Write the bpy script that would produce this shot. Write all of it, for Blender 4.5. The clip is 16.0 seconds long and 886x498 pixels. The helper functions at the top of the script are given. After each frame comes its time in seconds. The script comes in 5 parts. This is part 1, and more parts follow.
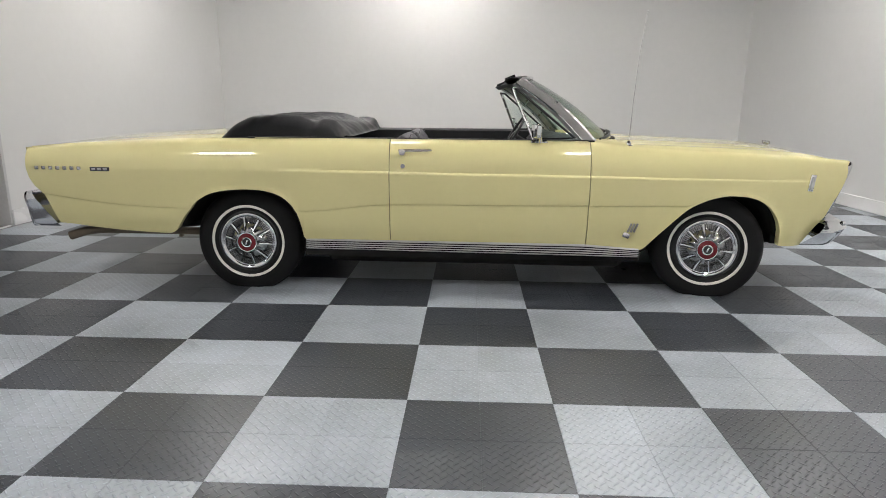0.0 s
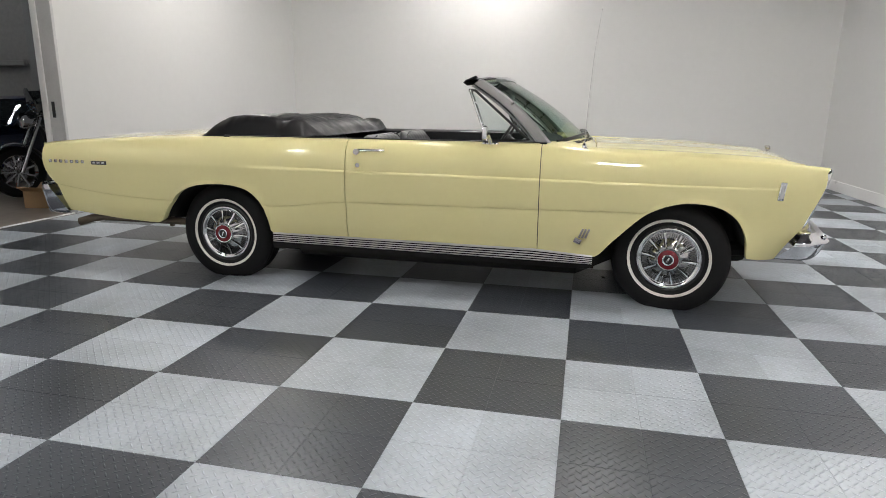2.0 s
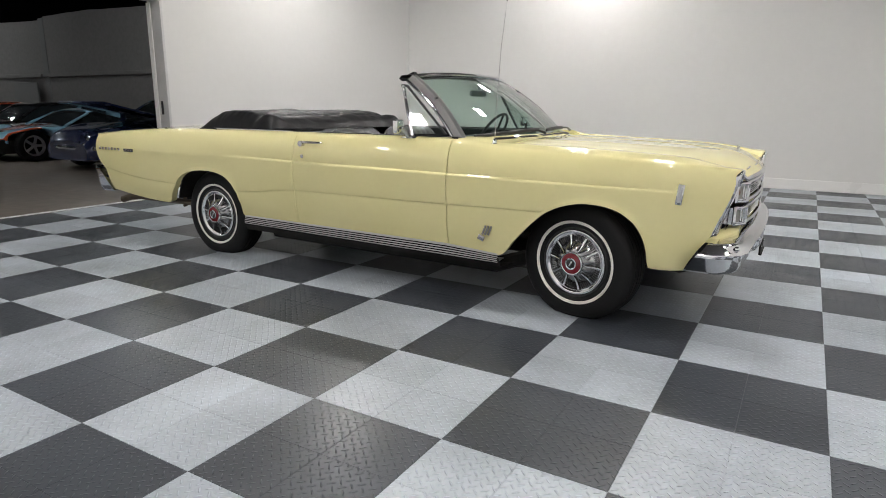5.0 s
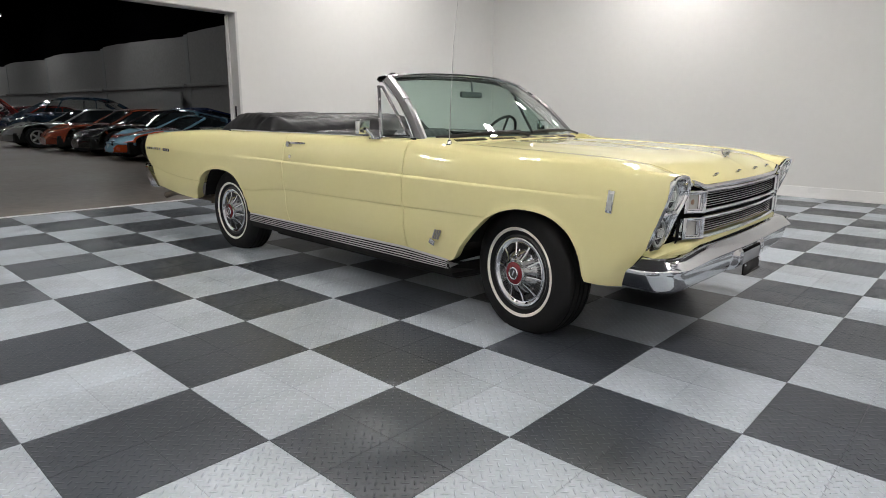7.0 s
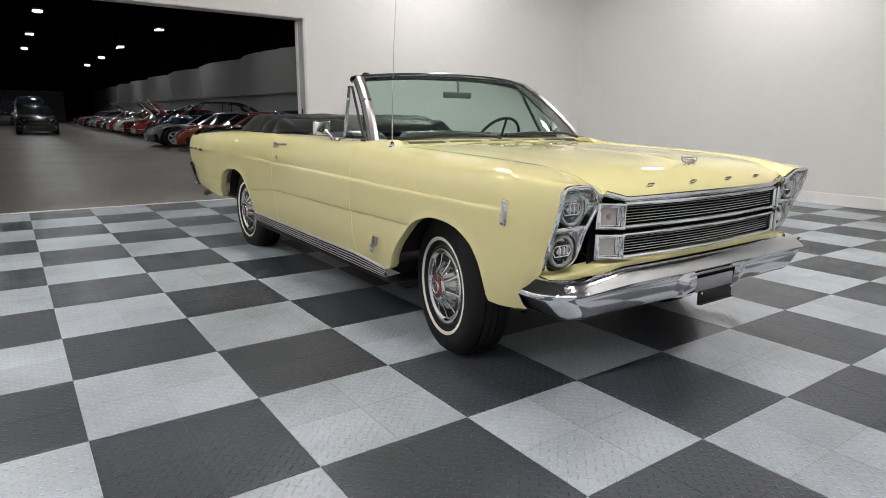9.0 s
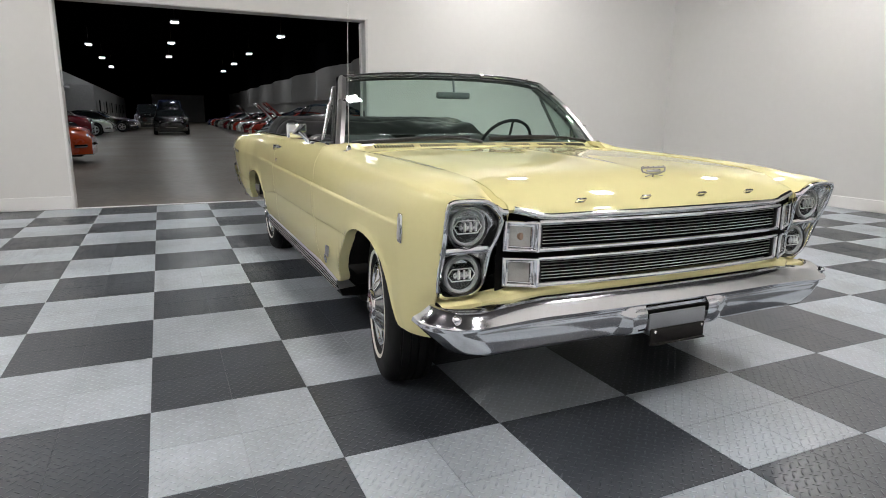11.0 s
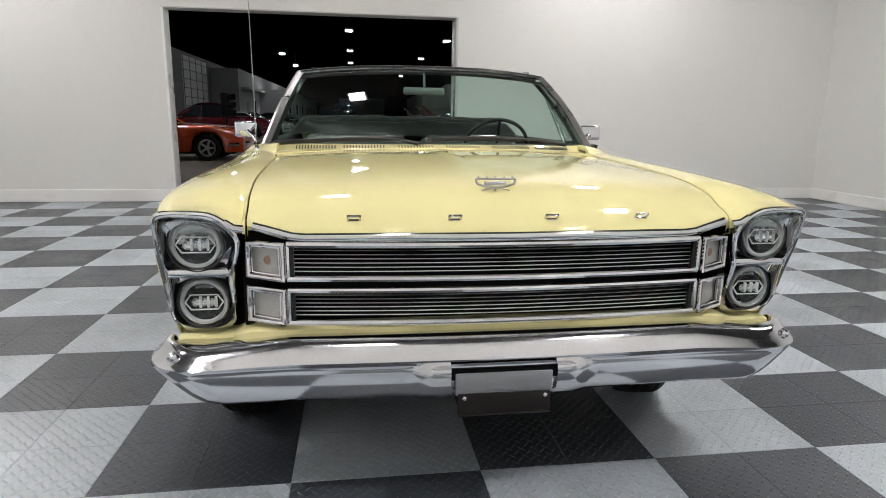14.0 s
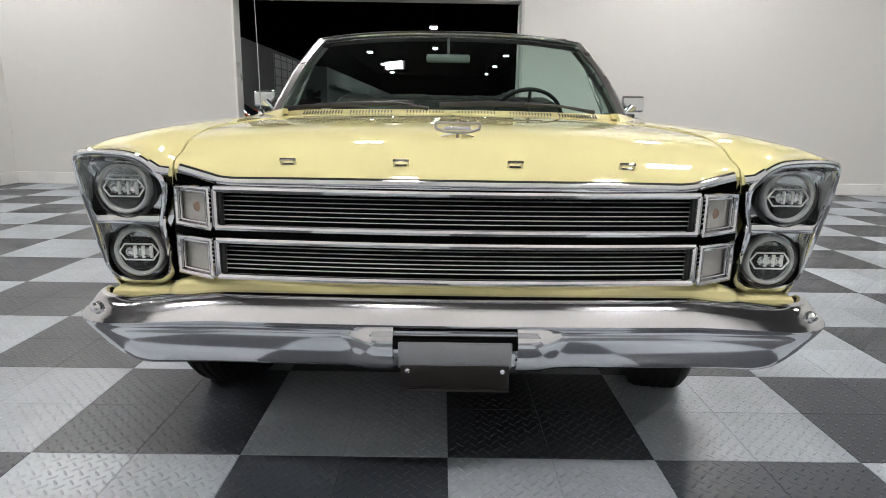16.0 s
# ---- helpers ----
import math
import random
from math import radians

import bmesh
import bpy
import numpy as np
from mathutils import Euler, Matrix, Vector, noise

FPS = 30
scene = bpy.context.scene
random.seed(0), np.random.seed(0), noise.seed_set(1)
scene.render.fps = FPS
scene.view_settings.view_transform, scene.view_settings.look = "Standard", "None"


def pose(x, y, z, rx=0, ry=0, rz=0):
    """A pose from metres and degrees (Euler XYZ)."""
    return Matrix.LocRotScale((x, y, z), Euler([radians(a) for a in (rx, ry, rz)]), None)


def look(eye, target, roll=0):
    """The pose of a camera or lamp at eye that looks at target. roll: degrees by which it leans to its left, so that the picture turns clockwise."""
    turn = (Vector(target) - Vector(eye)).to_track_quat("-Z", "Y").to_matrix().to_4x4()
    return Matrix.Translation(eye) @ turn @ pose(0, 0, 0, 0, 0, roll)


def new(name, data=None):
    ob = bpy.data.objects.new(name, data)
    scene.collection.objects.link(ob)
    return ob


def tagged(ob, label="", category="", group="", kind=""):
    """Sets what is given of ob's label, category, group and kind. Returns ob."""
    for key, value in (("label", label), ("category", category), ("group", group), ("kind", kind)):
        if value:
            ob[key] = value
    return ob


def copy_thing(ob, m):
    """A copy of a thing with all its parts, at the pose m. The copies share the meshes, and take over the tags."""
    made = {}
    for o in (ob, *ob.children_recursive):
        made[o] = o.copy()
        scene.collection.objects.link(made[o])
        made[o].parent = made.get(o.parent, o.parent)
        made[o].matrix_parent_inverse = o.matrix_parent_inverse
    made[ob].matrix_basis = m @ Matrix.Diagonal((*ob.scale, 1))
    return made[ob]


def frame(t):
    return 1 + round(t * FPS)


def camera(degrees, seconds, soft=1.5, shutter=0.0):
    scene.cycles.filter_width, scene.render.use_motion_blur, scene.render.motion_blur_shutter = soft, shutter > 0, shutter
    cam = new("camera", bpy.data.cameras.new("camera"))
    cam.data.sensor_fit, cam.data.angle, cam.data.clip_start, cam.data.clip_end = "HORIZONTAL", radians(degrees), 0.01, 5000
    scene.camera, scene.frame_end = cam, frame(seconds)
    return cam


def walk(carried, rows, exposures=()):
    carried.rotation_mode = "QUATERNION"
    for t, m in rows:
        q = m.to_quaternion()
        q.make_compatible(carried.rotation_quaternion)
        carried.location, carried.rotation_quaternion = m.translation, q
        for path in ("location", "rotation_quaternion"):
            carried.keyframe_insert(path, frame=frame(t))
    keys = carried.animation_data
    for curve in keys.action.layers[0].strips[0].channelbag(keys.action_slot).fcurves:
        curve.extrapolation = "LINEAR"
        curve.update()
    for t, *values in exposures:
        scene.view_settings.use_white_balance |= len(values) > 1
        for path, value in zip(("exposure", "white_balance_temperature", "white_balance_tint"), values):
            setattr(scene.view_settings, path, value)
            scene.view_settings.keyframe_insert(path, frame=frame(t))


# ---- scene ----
cam = camera(71.8, 16.0, 0.95)
PATH = [
    (0, (0.242, -2.352, 1.206), (0.162, -0.407, 0.749), 0.5),
    (0.5, (0.478, -2.347, 1.207), (0.313, -0.407, 0.751), 0.6),
    (1, (0.775, -2.375, 1.204), (0.505, -0.444, 0.754), 0.5),
    (1.5, (1.014, -2.331, 1.202), (0.654, -0.416, 0.75), 0.5),
    (2, (1.249, -2.265, 1.203), (0.816, -0.366, 0.752), 0.6),
    (2.5, (1.519, -2.255, 1.201), (1.019, -0.371, 0.754), 0.6),
    (3, (1.786, -2.201, 1.208), (1.205, -0.341, 0.757), 0.6),
    (3.5, (2.02, -2.095, 1.195), (1.355, -0.262, 0.748), 0.7),
    (4, (2.327, -2.001, 1.199), (1.557, -0.212, 0.745), 0.7),
    (6.5, (3.428, -1.232, 1.134), (2.179, 0.269, 0.704), 0.5),
    (7, (3.622, -1.047, 1.143), (2.302, 0.393, 0.711), 0.5),
    (7.5, (3.795, -0.788, 1.139), (2.398, 0.577, 0.708), 0.4),
    (8, (3.911, -0.546, 1.133), (2.446, 0.747, 0.706), 0.4),
    (8.5, (4.046, -0.328, 1.134), (2.513, 0.884, 0.709), 0.5),
    (11, (4.306, 0.732, 1.144), (2.526, 1.542, 0.722), 0.6),
    (11.5, (4.298, 0.958, 1.146), (2.49, 1.701, 0.725), 0.6),
    (12, (4.31, 1.172, 1.151), (2.474, 1.845, 0.731), 0.7),
    (12.5, (4.255, 1.377, 1.147), (2.393, 1.976, 0.728), 0.7),
    (13, (4.224, 1.597, 1.147), (2.335, 2.104, 0.729), 0.7),
    (13.5, (4.251, 1.834, 1.15), (2.338, 2.237, 0.731), 0.7),
    (14, (4.22, 2.043, 1.133), (2.285, 2.325, 0.714), 0.8),
    (14.5, (4.149, 2.207, 1.115), (2.202, 2.379, 0.694), 0.8),
    (15, (4.121, 2.352, 1.074), (2.167, 2.436, 0.655), 0.8),
    (15.5, (4.093, 2.406, 1.026), (2.138, 2.435, 0.604), 0.8),
    (16, (4.065, 2.406, 0.979), (2.111, 2.417, 0.555), 0.9),
]
walk(cam, [(t, look(eye, target, roll)) for t, eye, target, roll in PATH])
scene.view_settings.exposure = 0.0

# ---------------------------------------------------------------- world: only the lamps light this closed hall
world = bpy.data.worlds.new("world")
world.use_nodes = True
world.node_tree.nodes["Background"].inputs["Color"].default_value = (0.01, 0.011, 0.013, 1)
world.node_tree.nodes["Background"].inputs["Strength"].default_value = 0.2
scene.world = world

ROOM_LAMP = 258.0      # emission of the showroom's ceiling panels
HALL_LAMP = 100.0      # emission of the hall's high-bay lamps

# ---------------------------------------------------------------- materials


def material(name, color, rough=0.5, metal=0.0, spread=0.06, scale=6.0, bump=0.0, bump_scale=60.0, coat=0.0, **more):
    """A surface with two scales of colour variation and fine relief."""
    m = bpy.data.materials.new(name)
    m.use_nodes = True
    nt = m.node_tree
    b = nt.nodes["Principled BSDF"]
    tc = nt.nodes.new("ShaderNodeTexCoord")
    n1 = nt.nodes.new("ShaderNodeTexNoise")
    n1.inputs["Scale"].default_value = scale
    n1.inputs["Detail"].default_value = 6
    n2 = nt.nodes.new("ShaderNodeTexNoise")
    n2.inputs["Scale"].default_value = scale * 14
    n2.inputs["Detail"].default_value = 3
    for n in (n1, n2):
        nt.links.new(tc.outputs["Object"], n.inputs["Vector"])
    add = nt.nodes.new("ShaderNodeMath")
    add.operation = "ADD"
    nt.links.new(n1.outputs["Fac"], add.inputs[0])
    nt.links.new(n2.outputs["Fac"], add.inputs[1])
    ramp = nt.nodes.new("ShaderNodeMapRange")
    ramp.inputs["From Min"].default_value, ramp.inputs["From Max"].default_value = 0.6, 1.4
    ramp.inputs["To Min"].default_value, ramp.inputs["To Max"].default_value = 1 - spread, 1 + spread
    nt.links.new(add.outputs[0], ramp.inputs["Value"])
    hsv = nt.nodes.new("ShaderNodeHueSaturation")
    hsv.inputs["Color"].default_value = (*color, 1)
    nt.links.new(ramp.outputs[0], hsv.inputs["Value"])
    nt.links.new(hsv.outputs[0], b.inputs["Base Color"])
    b.inputs["Metallic"].default_value = metal
    rr = nt.nodes.new("ShaderNodeMapRange")
    rr.inputs["From Min"].default_value, rr.inputs["From Max"].default_value = 0.3, 0.7
    rr.inputs["To Min"].default_value, rr.inputs["To Max"].default_value = rough * 0.85, min(1, rough * 1.15)
    nt.links.new(n1.outputs["Fac"], rr.inputs["Value"])
    nt.links.new(rr.outputs[0], b.inputs["Roughness"])
    b.inputs["Coat Weight"].default_value = coat
    b.inputs["Coat Roughness"].default_value = 0.03
    for key, value in more.items():
        b.inputs[key.replace("_", " ")].default_value = value
    if bump:
        n3 = nt.nodes.new("ShaderNodeTexNoise")
        n3.inputs["Scale"].default_value = bump_scale
        n3.inputs["Detail"].default_value = 4
        nt.links.new(tc.outputs["Object"], n3.inputs["Vector"])
        bn = nt.nodes.new("ShaderNodeBump")
        bn.inputs["Strength"].default_value = bump
        bn.inputs["Distance"].default_value = 0.004
        nt.links.new(n3.outputs["Fac"], bn.inputs["Height"])
        nt.links.new(bn.outputs[0], b.inputs["Normal"])
    return m


def math_node(nt, op, a, b=None, c=None):
    n = nt.nodes.new("ShaderNodeMath")
    n.operation = op
    for i, v in enumerate((a, b, c)):
        if v is None:
            continue
        if isinstance(v, (int, float)):
            n.inputs[i].default_value = v
        else:
            nt.links.new(v, n.inputs[i])
    return n.outputs[0]


def glass_material(name, color, clear=0.75, rough=0.0):
    """Thin pane: mostly see-through, with a mirror-like gloss by Fresnel."""
    m = bpy.data.materials.new(name)
    m.use_nodes = True
    nt = m.node_tree
    nt.nodes.remove(nt.nodes["Principled BSDF"])
    out = nt.nodes["Material Output"]
    tr = nt.nodes.new("ShaderNodeBsdfTransparent")
    tr.inputs["Color"].default_value = (*color, 1)
    gl = nt.nodes.new("ShaderNodeBsdfGlossy")
    gl.inputs["Roughness"].default_value = 0.015 + rough
    lw = nt.nodes.new("ShaderNodeLayerWeight")
    lw.inputs["Blend"].default_value = 0.5
    gloss = math_node(nt, "ADD", math_node(nt, "MULTIPLY", math_node(nt, "POWER", lw.outputs["Facing"], 3.0), 0.9), 0.045)
    mix = nt.nodes.new("ShaderNodeMixShader")
    nt.links.new(gloss, mix.inputs[0])
    nt.links.new(tr.outputs[0], mix.inputs[1])
    nt.links.new(gl.outputs[0], mix.inputs[2])
    nt.links.new(mix.outputs[0], out.inputs[0])
    return m


def glowing(name, color, strength):
    m = bpy.data.materials.new(name)
    m.use_nodes = True
    nt = m.node_tree
    b = nt.nodes["Principled BSDF"]
    b.inputs["Base Color"].default_value = (0.9, 0.9, 0.9, 1)
    b.inputs["Emission Color"].default_value = (*color, 1)
    b.inputs["Emission Strength"].default_value = strength
    return m


def tread_material(name, color, rough, tread):
    """Moulded plastic floor tile with raised diamond treads in crossing rows, painted tread glints, scuffs and dust."""
    m = material(name, color, rough, spread=0.0)
    nt = m.node_tree
    b = nt.nodes["Principled BSDF"]
    geo = nt.nodes.new("ShaderNodeNewGeometry")
    mp = nt.nodes.new("ShaderNodeMapping")
    mp.inputs["Rotation"].default_value = (0, 0, radians(45))
    mp.inputs["Scale"].default_value = (1 / TREAD, 1 / TREAD, 1)
    nt.links.new(geo.outputs["Position"], mp.inputs["Vector"])
    sep = nt.nodes.new("ShaderNodeSeparateXYZ")
    nt.links.new(mp.outputs[0], sep.inputs[0])
    u, v = sep.outputs["X"], sep.outputs["Y"]
    fu, fv = math_node(nt, "FLOOR", u), math_node(nt, "FLOOR", v)
    lu = math_node(nt, "SUBTRACT", math_node(nt, "SUBTRACT", u, fu), 0.5)
    lv = math_node(nt, "SUBTRACT", math_node(nt, "SUBTRACT", v, fv), 0.5)
    odd = math_node(nt, "FLOORED_MODULO", math_node(nt, "ADD", fu, fv), 2.0)
    even = math_node(nt, "SUBTRACT", 1.0, odd)
    along = math_node(nt, "ADD", math_node(nt, "MULTIPLY", lu, even), math_node(nt, "MULTIPLY", lv, odd))
    across = math_node(nt, "ADD", math_node(nt, "MULTIPLY", lu, odd), math_node(nt, "MULTIPLY", lv, even))
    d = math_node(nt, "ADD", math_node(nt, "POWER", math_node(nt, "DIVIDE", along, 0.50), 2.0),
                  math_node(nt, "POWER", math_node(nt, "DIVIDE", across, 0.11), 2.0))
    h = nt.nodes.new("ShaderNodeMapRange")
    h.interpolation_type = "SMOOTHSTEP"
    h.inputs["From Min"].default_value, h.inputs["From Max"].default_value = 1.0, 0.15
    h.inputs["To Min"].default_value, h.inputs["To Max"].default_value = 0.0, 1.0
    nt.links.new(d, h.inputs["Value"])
    bn = nt.nodes.new("ShaderNodeBump")
    bn.inputs["Strength"].default_value = 1.0
    bn.inputs["Distance"].default_value = 0.006
    nt.links.new(h.outputs[0], bn.inputs["Height"])
    nt.links.new(bn.outputs[0], b.inputs["Normal"])
    # dust in broad clouds, scuffs in streaks, and tile-to-tile sheen painted as tone
    cloud = nt.nodes.new("ShaderNodeTexNoise")
    cloud.inputs["Scale"].default_value, cloud.inputs["Detail"].default_value = 1.6, 8
    scuff = nt.nodes.new("ShaderNodeTexNoise")
    scuff.inputs["Scale"].default_value, scuff.inputs["Detail"].default_value = 22, 5
    scuff.inputs["Distortion"].default_value = 1.5
    for n in (cloud, scuff):
        nt.links.new(geo.outputs["Position"], n.inputs["Vector"])
    cell = nt.nodes.new("ShaderNodeVectorMath")
    cell.operation = "SNAP"
    cell.inputs[1].default_value = (0.3048, 0.3048, 10.0)
    nt.links.new(geo.outputs["Position"], cell.inputs[0])
    info = nt.nodes.new("ShaderNodeTexWhiteNoise")
    nt.links.new(cell.outputs[0], info.inputs["Vector"])
    val = math_node(nt, "ADD", math_node(nt, "MULTIPLY", cloud.outputs["Fac"], 0.95), math_node(nt, "MULTIPLY", scuff.outputs["Fac"], 0.32))
    val = math_node(nt, "ADD", val, math_node(nt, "MULTIPLY", info.outputs["Value"], 0.16))
    # tread tops take a lighter colour for the glints they catch
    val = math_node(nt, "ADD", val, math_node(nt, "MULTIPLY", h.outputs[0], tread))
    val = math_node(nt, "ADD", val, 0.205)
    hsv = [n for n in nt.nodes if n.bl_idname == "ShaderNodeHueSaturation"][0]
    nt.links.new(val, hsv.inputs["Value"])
    ro = math_node(nt, "ADD", math_node(nt, "MULTIPLY", cloud.outputs["Fac"], 0.34), rough - 0.17)
    nt.links.new(ro, b.inputs["Roughness"])
    return m


TREAD = 0.031
PAINT = material("pale yellow car paint", (0.722, 0.668, 0.35), 0.5, spread=0.015, scale=2, coat=1.0, Specular_IOR_Level=0.0)
CHROME = material("chrome", (0.78, 0.79, 0.81), 0.07, 1.0, spread=0.04, scale=9)
BUMPER = material("bumper chrome", (0.76, 0.765, 0.79), 0.105, 1.0, spread=0.04, scale=9)
STEEL = material("brushed trim metal", (0.55, 0.55, 0.56), 0.25, 1.0, spread=0.08, scale=20)
VINYL = material("black vinyl", (0.008, 0.0084, 0.0095), 0.42, spread=0.25, scale=8, bump=0.35, bump_scale=45, Specular_IOR_Level=0.22)
TOPVINYL = material("folded top vinyl", (0.0065, 0.0068, 0.0075), 0.44, spread=0.25, scale=8, bump=1.0, bump_scale=9, Specular_IOR_Level=0.2)
SEAT = material("dark grey seat vinyl", (0.045, 0.046, 0.05), 0.4, spread=0.2, scale=10, bump=0.3, bump_scale=120)
RUBBER = material("tyre rubber", (0.010, 0.010, 0.0105), 0.62, spread=0.25, scale=12, bump=0.3, bump_scale=160, Specular_IOR_Level=0.2)
WHITEWALL = material("whitewall rubber", (0.80, 0.775, 0.71), 0.5, spread=0.06, scale=12)
RED = material("red enamel", (0.15, 0.012, 0.018), 0.25, spread=0.1, scale=30, coat=0.6)
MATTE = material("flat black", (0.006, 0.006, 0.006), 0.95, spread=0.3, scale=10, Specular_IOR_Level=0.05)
ARGENT = material("darkened wheel metal", (0.36, 0.365, 0.37), 0.2, 1.0, spread=0.12, scale=30)
PILLAR = material("dull pillar metal", (0.34, 0.335, 0.335), 0.3, 0.9, spread=0.06, scale=12)
BRACKET = material("grey primed steel", (0.27, 0.28, 0.30), 0.35, 0.4, spread=0.08, scale=14)
ALLOY = material("brushed bright alloy", (0.56, 0.56, 0.565), 0.38, 0.7, spread=0.05, scale=16)
PLATE = material("dull black steel", (0.014, 0.0125, 0.012), 0.6, spread=0.3, scale=14, Specular_IOR_Level=0.2)
BLACK = material("satin black", (0.012, 0.012, 0.013), 0.4, spread=0.3, scale=10)
UNDER = material("dirty underbody", (0.008, 0.0077, 0.007), 0.9, spread=0.4, scale=9, bump=0.5, bump_scale=30)
RUST = material("weathered steel pipe", (0.16, 0.13, 0.1), 0.5, 0.7, spread=0.3, scale=25, bump=0.3)
GLASS = glass_material("green-tinted glass", (0.60, 0.77, 0.69))
VENTGLASS = glass_material("pale vent glass", (0.84, 0.91, 0.88))
CLEAR = glass_material("clear glass", (0.93, 0.95, 0.94))
BAR = material("bright grille bar", (0.80, 0.80, 0.79), 0.38, 0.5, spread=0.05, scale=20)
BOWL = material("bright lamp bowl", (0.62, 0.63, 0.64), 0.16, 1.0, spread=0.1, scale=30)
LENS = material("frosted lamp lens", (0.40, 0.40, 0.38), 0.18, spread=0.12, scale=40, bump=0.4, bump_scale=200, coat=0.5)
AMBER = material("amber bulb", (0.30, 0.21, 0.16), 0.2, spread=0.1, scale=40)
RING = material("grey lamp ring", (0.42, 0.43, 0.44), 0.3, spread=0.08, scale=30)
HALO = material("white plastic ring", (0.78, 0.79, 0.79), 0.3, spread=0.05, scale=30)
LAMP_DARK = material("dark lamp reflector", (0.035, 0.037, 0.04), 0.25, 0.6, spread=0.3, scale=60)
WALL = material("white painted wall", (0.70, 0.70, 0.685), 0.45, spread=0.018, scale=0.8, bump=0.05, bump_scale=180)
TRIM = material("white gloss trim", (0.8, 0.8, 0.79), 0.3, spread=0.02, scale=3)
JAMB = material("grey painted metal jamb", (0.55, 0.55, 0.545), 0.4, spread=0.06, scale=4)
CEILING = material("black painted ceiling", (0.055, 0.055, 0.058), 0.85, spread=0.2, scale=1.5)
CONCRETE = material("stained brown concrete", (0.165, 0.14, 0.115), 0.42, spread=0.3, scale=0.5, bump=0.15, bump_scale=25)
PANEL = material("pale insulation panel", (0.20, 0.192, 0.188), 0.7, spread=0.14, scale=0.7, bump=0.2, bump_scale=8)
BEAM = material("grey steel column", (0.18, 0.18, 0.18), 0.6, spread=0.15, scale=3)
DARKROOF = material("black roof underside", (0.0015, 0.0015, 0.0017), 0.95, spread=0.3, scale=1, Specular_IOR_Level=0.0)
CARD = material("brown cardboard", (0.33, 0.21, 0.11), 0.8, spread=0.15, scale=8, bump=0.2)
BLOCKWALL = material("grey block wall", (0.33, 0.33, 0.33), 0.75, spread=0.12, scale=0.9, bump=0.2, bump_scale=14)
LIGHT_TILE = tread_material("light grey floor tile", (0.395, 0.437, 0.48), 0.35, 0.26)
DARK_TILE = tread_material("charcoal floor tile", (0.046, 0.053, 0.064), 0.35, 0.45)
PANEL_GLOW = glowing("lamp diffuser", (1.0, 0.955, 0.93), ROOM_LAMP)
HALL_GLOW = glowing("hall lamp diffuser", (0.95, 0.98, 1.0), HALL_LAMP)

# ---------------------------------------------------------------- helpers


def finish(bm, name, mat, smooth=False):
    bmesh.ops.recalc_face_normals(bm, faces=bm.faces)
    me = bpy.data.meshes.new(name)
    bm.to_mesh(me)
    bm.free()
    for m in mat if isinstance(mat, (list, tuple)) else (mat,):
        me.materials.append(m)
    if smooth:
        me.polygons.foreach_set("use_smooth", [True] * len(me.polygons))
        me.set_sharp_from_angle(angle=radians(smooth if smooth > 1 else 38))
    return me


def part(name, bm, mat, parent=None, label="", smooth=True):
    ob = new(name, finish(bm, name, mat, smooth))
    ob.parent = parent
    return tagged(ob, label)


def thing(name, label, category, m=None, group="", kind=""):
    ob = new(name)
    ob.empty_display_size = 0.1
    ob.matrix_world = m or Matrix()
    return tagged(ob, label, category, group, kind)


def add_box(bm, x0, x1, y0, y1, z0, z1, bevel=0.0, m=None, seg=2):
    r = bmesh.ops.create_cube(bm, size=1)
    vs = r["verts"]
    for v in vs:
        v.co = Vector((x0 + (v.co.x + 0.5) * (x1 - x0), y0 + (v.co.y + 0.5) * (y1 - y0), z0 + (v.co.z + 0.5) * (z1 - z0)))
    if bevel:
        es = list({e for v in vs for e in v.link_edges})
        r = bmesh.ops.bevel(bm, geom=es, offset=bevel, segments=seg, affect="EDGES", profile=0.5)
        vs = list({v for f in r["faces"] for v in f.verts} | {v for v in vs if v.is_valid})
    if m is not None:
        bmesh.ops.transform(bm, matrix=m, verts=vs)
    return vs


def box(x0, x1, y0, y1, z0, z1, bevel=0.0, m=None, seg=2):
    bm = bmesh.new()
    add_box(bm, x0, x1, y0, y1, z0, z1, bevel, m, seg)
    return bm


def grid(rows, bm=None, close=False):
    """A sheet of quads through rows of points."""
    bm = bm or bmesh.new()
    vs = [[bm.verts.new(p) for p in row] for row in rows]
    for a, b in zip(vs, vs[1:]):
        n = len(a)
        for i in range(n if close else n - 1):
            j = (i + 1) % n
            q = [a[i], a[j], b[j], b[i]]
            if len({tuple(round(c, 6) for c in v.co) for v in q}) > 2:
                try:
                    bm.faces.new(q)
                except ValueError:
                    pass
    return bm


def lathe(profile, segments=40, bm=None, centre=(0, 0, 0), axis="y"):
    """A profile of (radius, along) turned about an axis."""
    rows = []
    for r, a in profile:
        ring = []
        for k in range(segments):
            t = 2 * math.pi * k / segments
            c, s = r * math.cos(t), r * math.sin(t)
            p = {"y": (c, a, s), "x": (a, c, s), "z": (c, s, a)}[axis]
            ring.append(Vector(centre) + Vector(p))
        rows.append(ring)
    return grid(rows, bm, close=True)


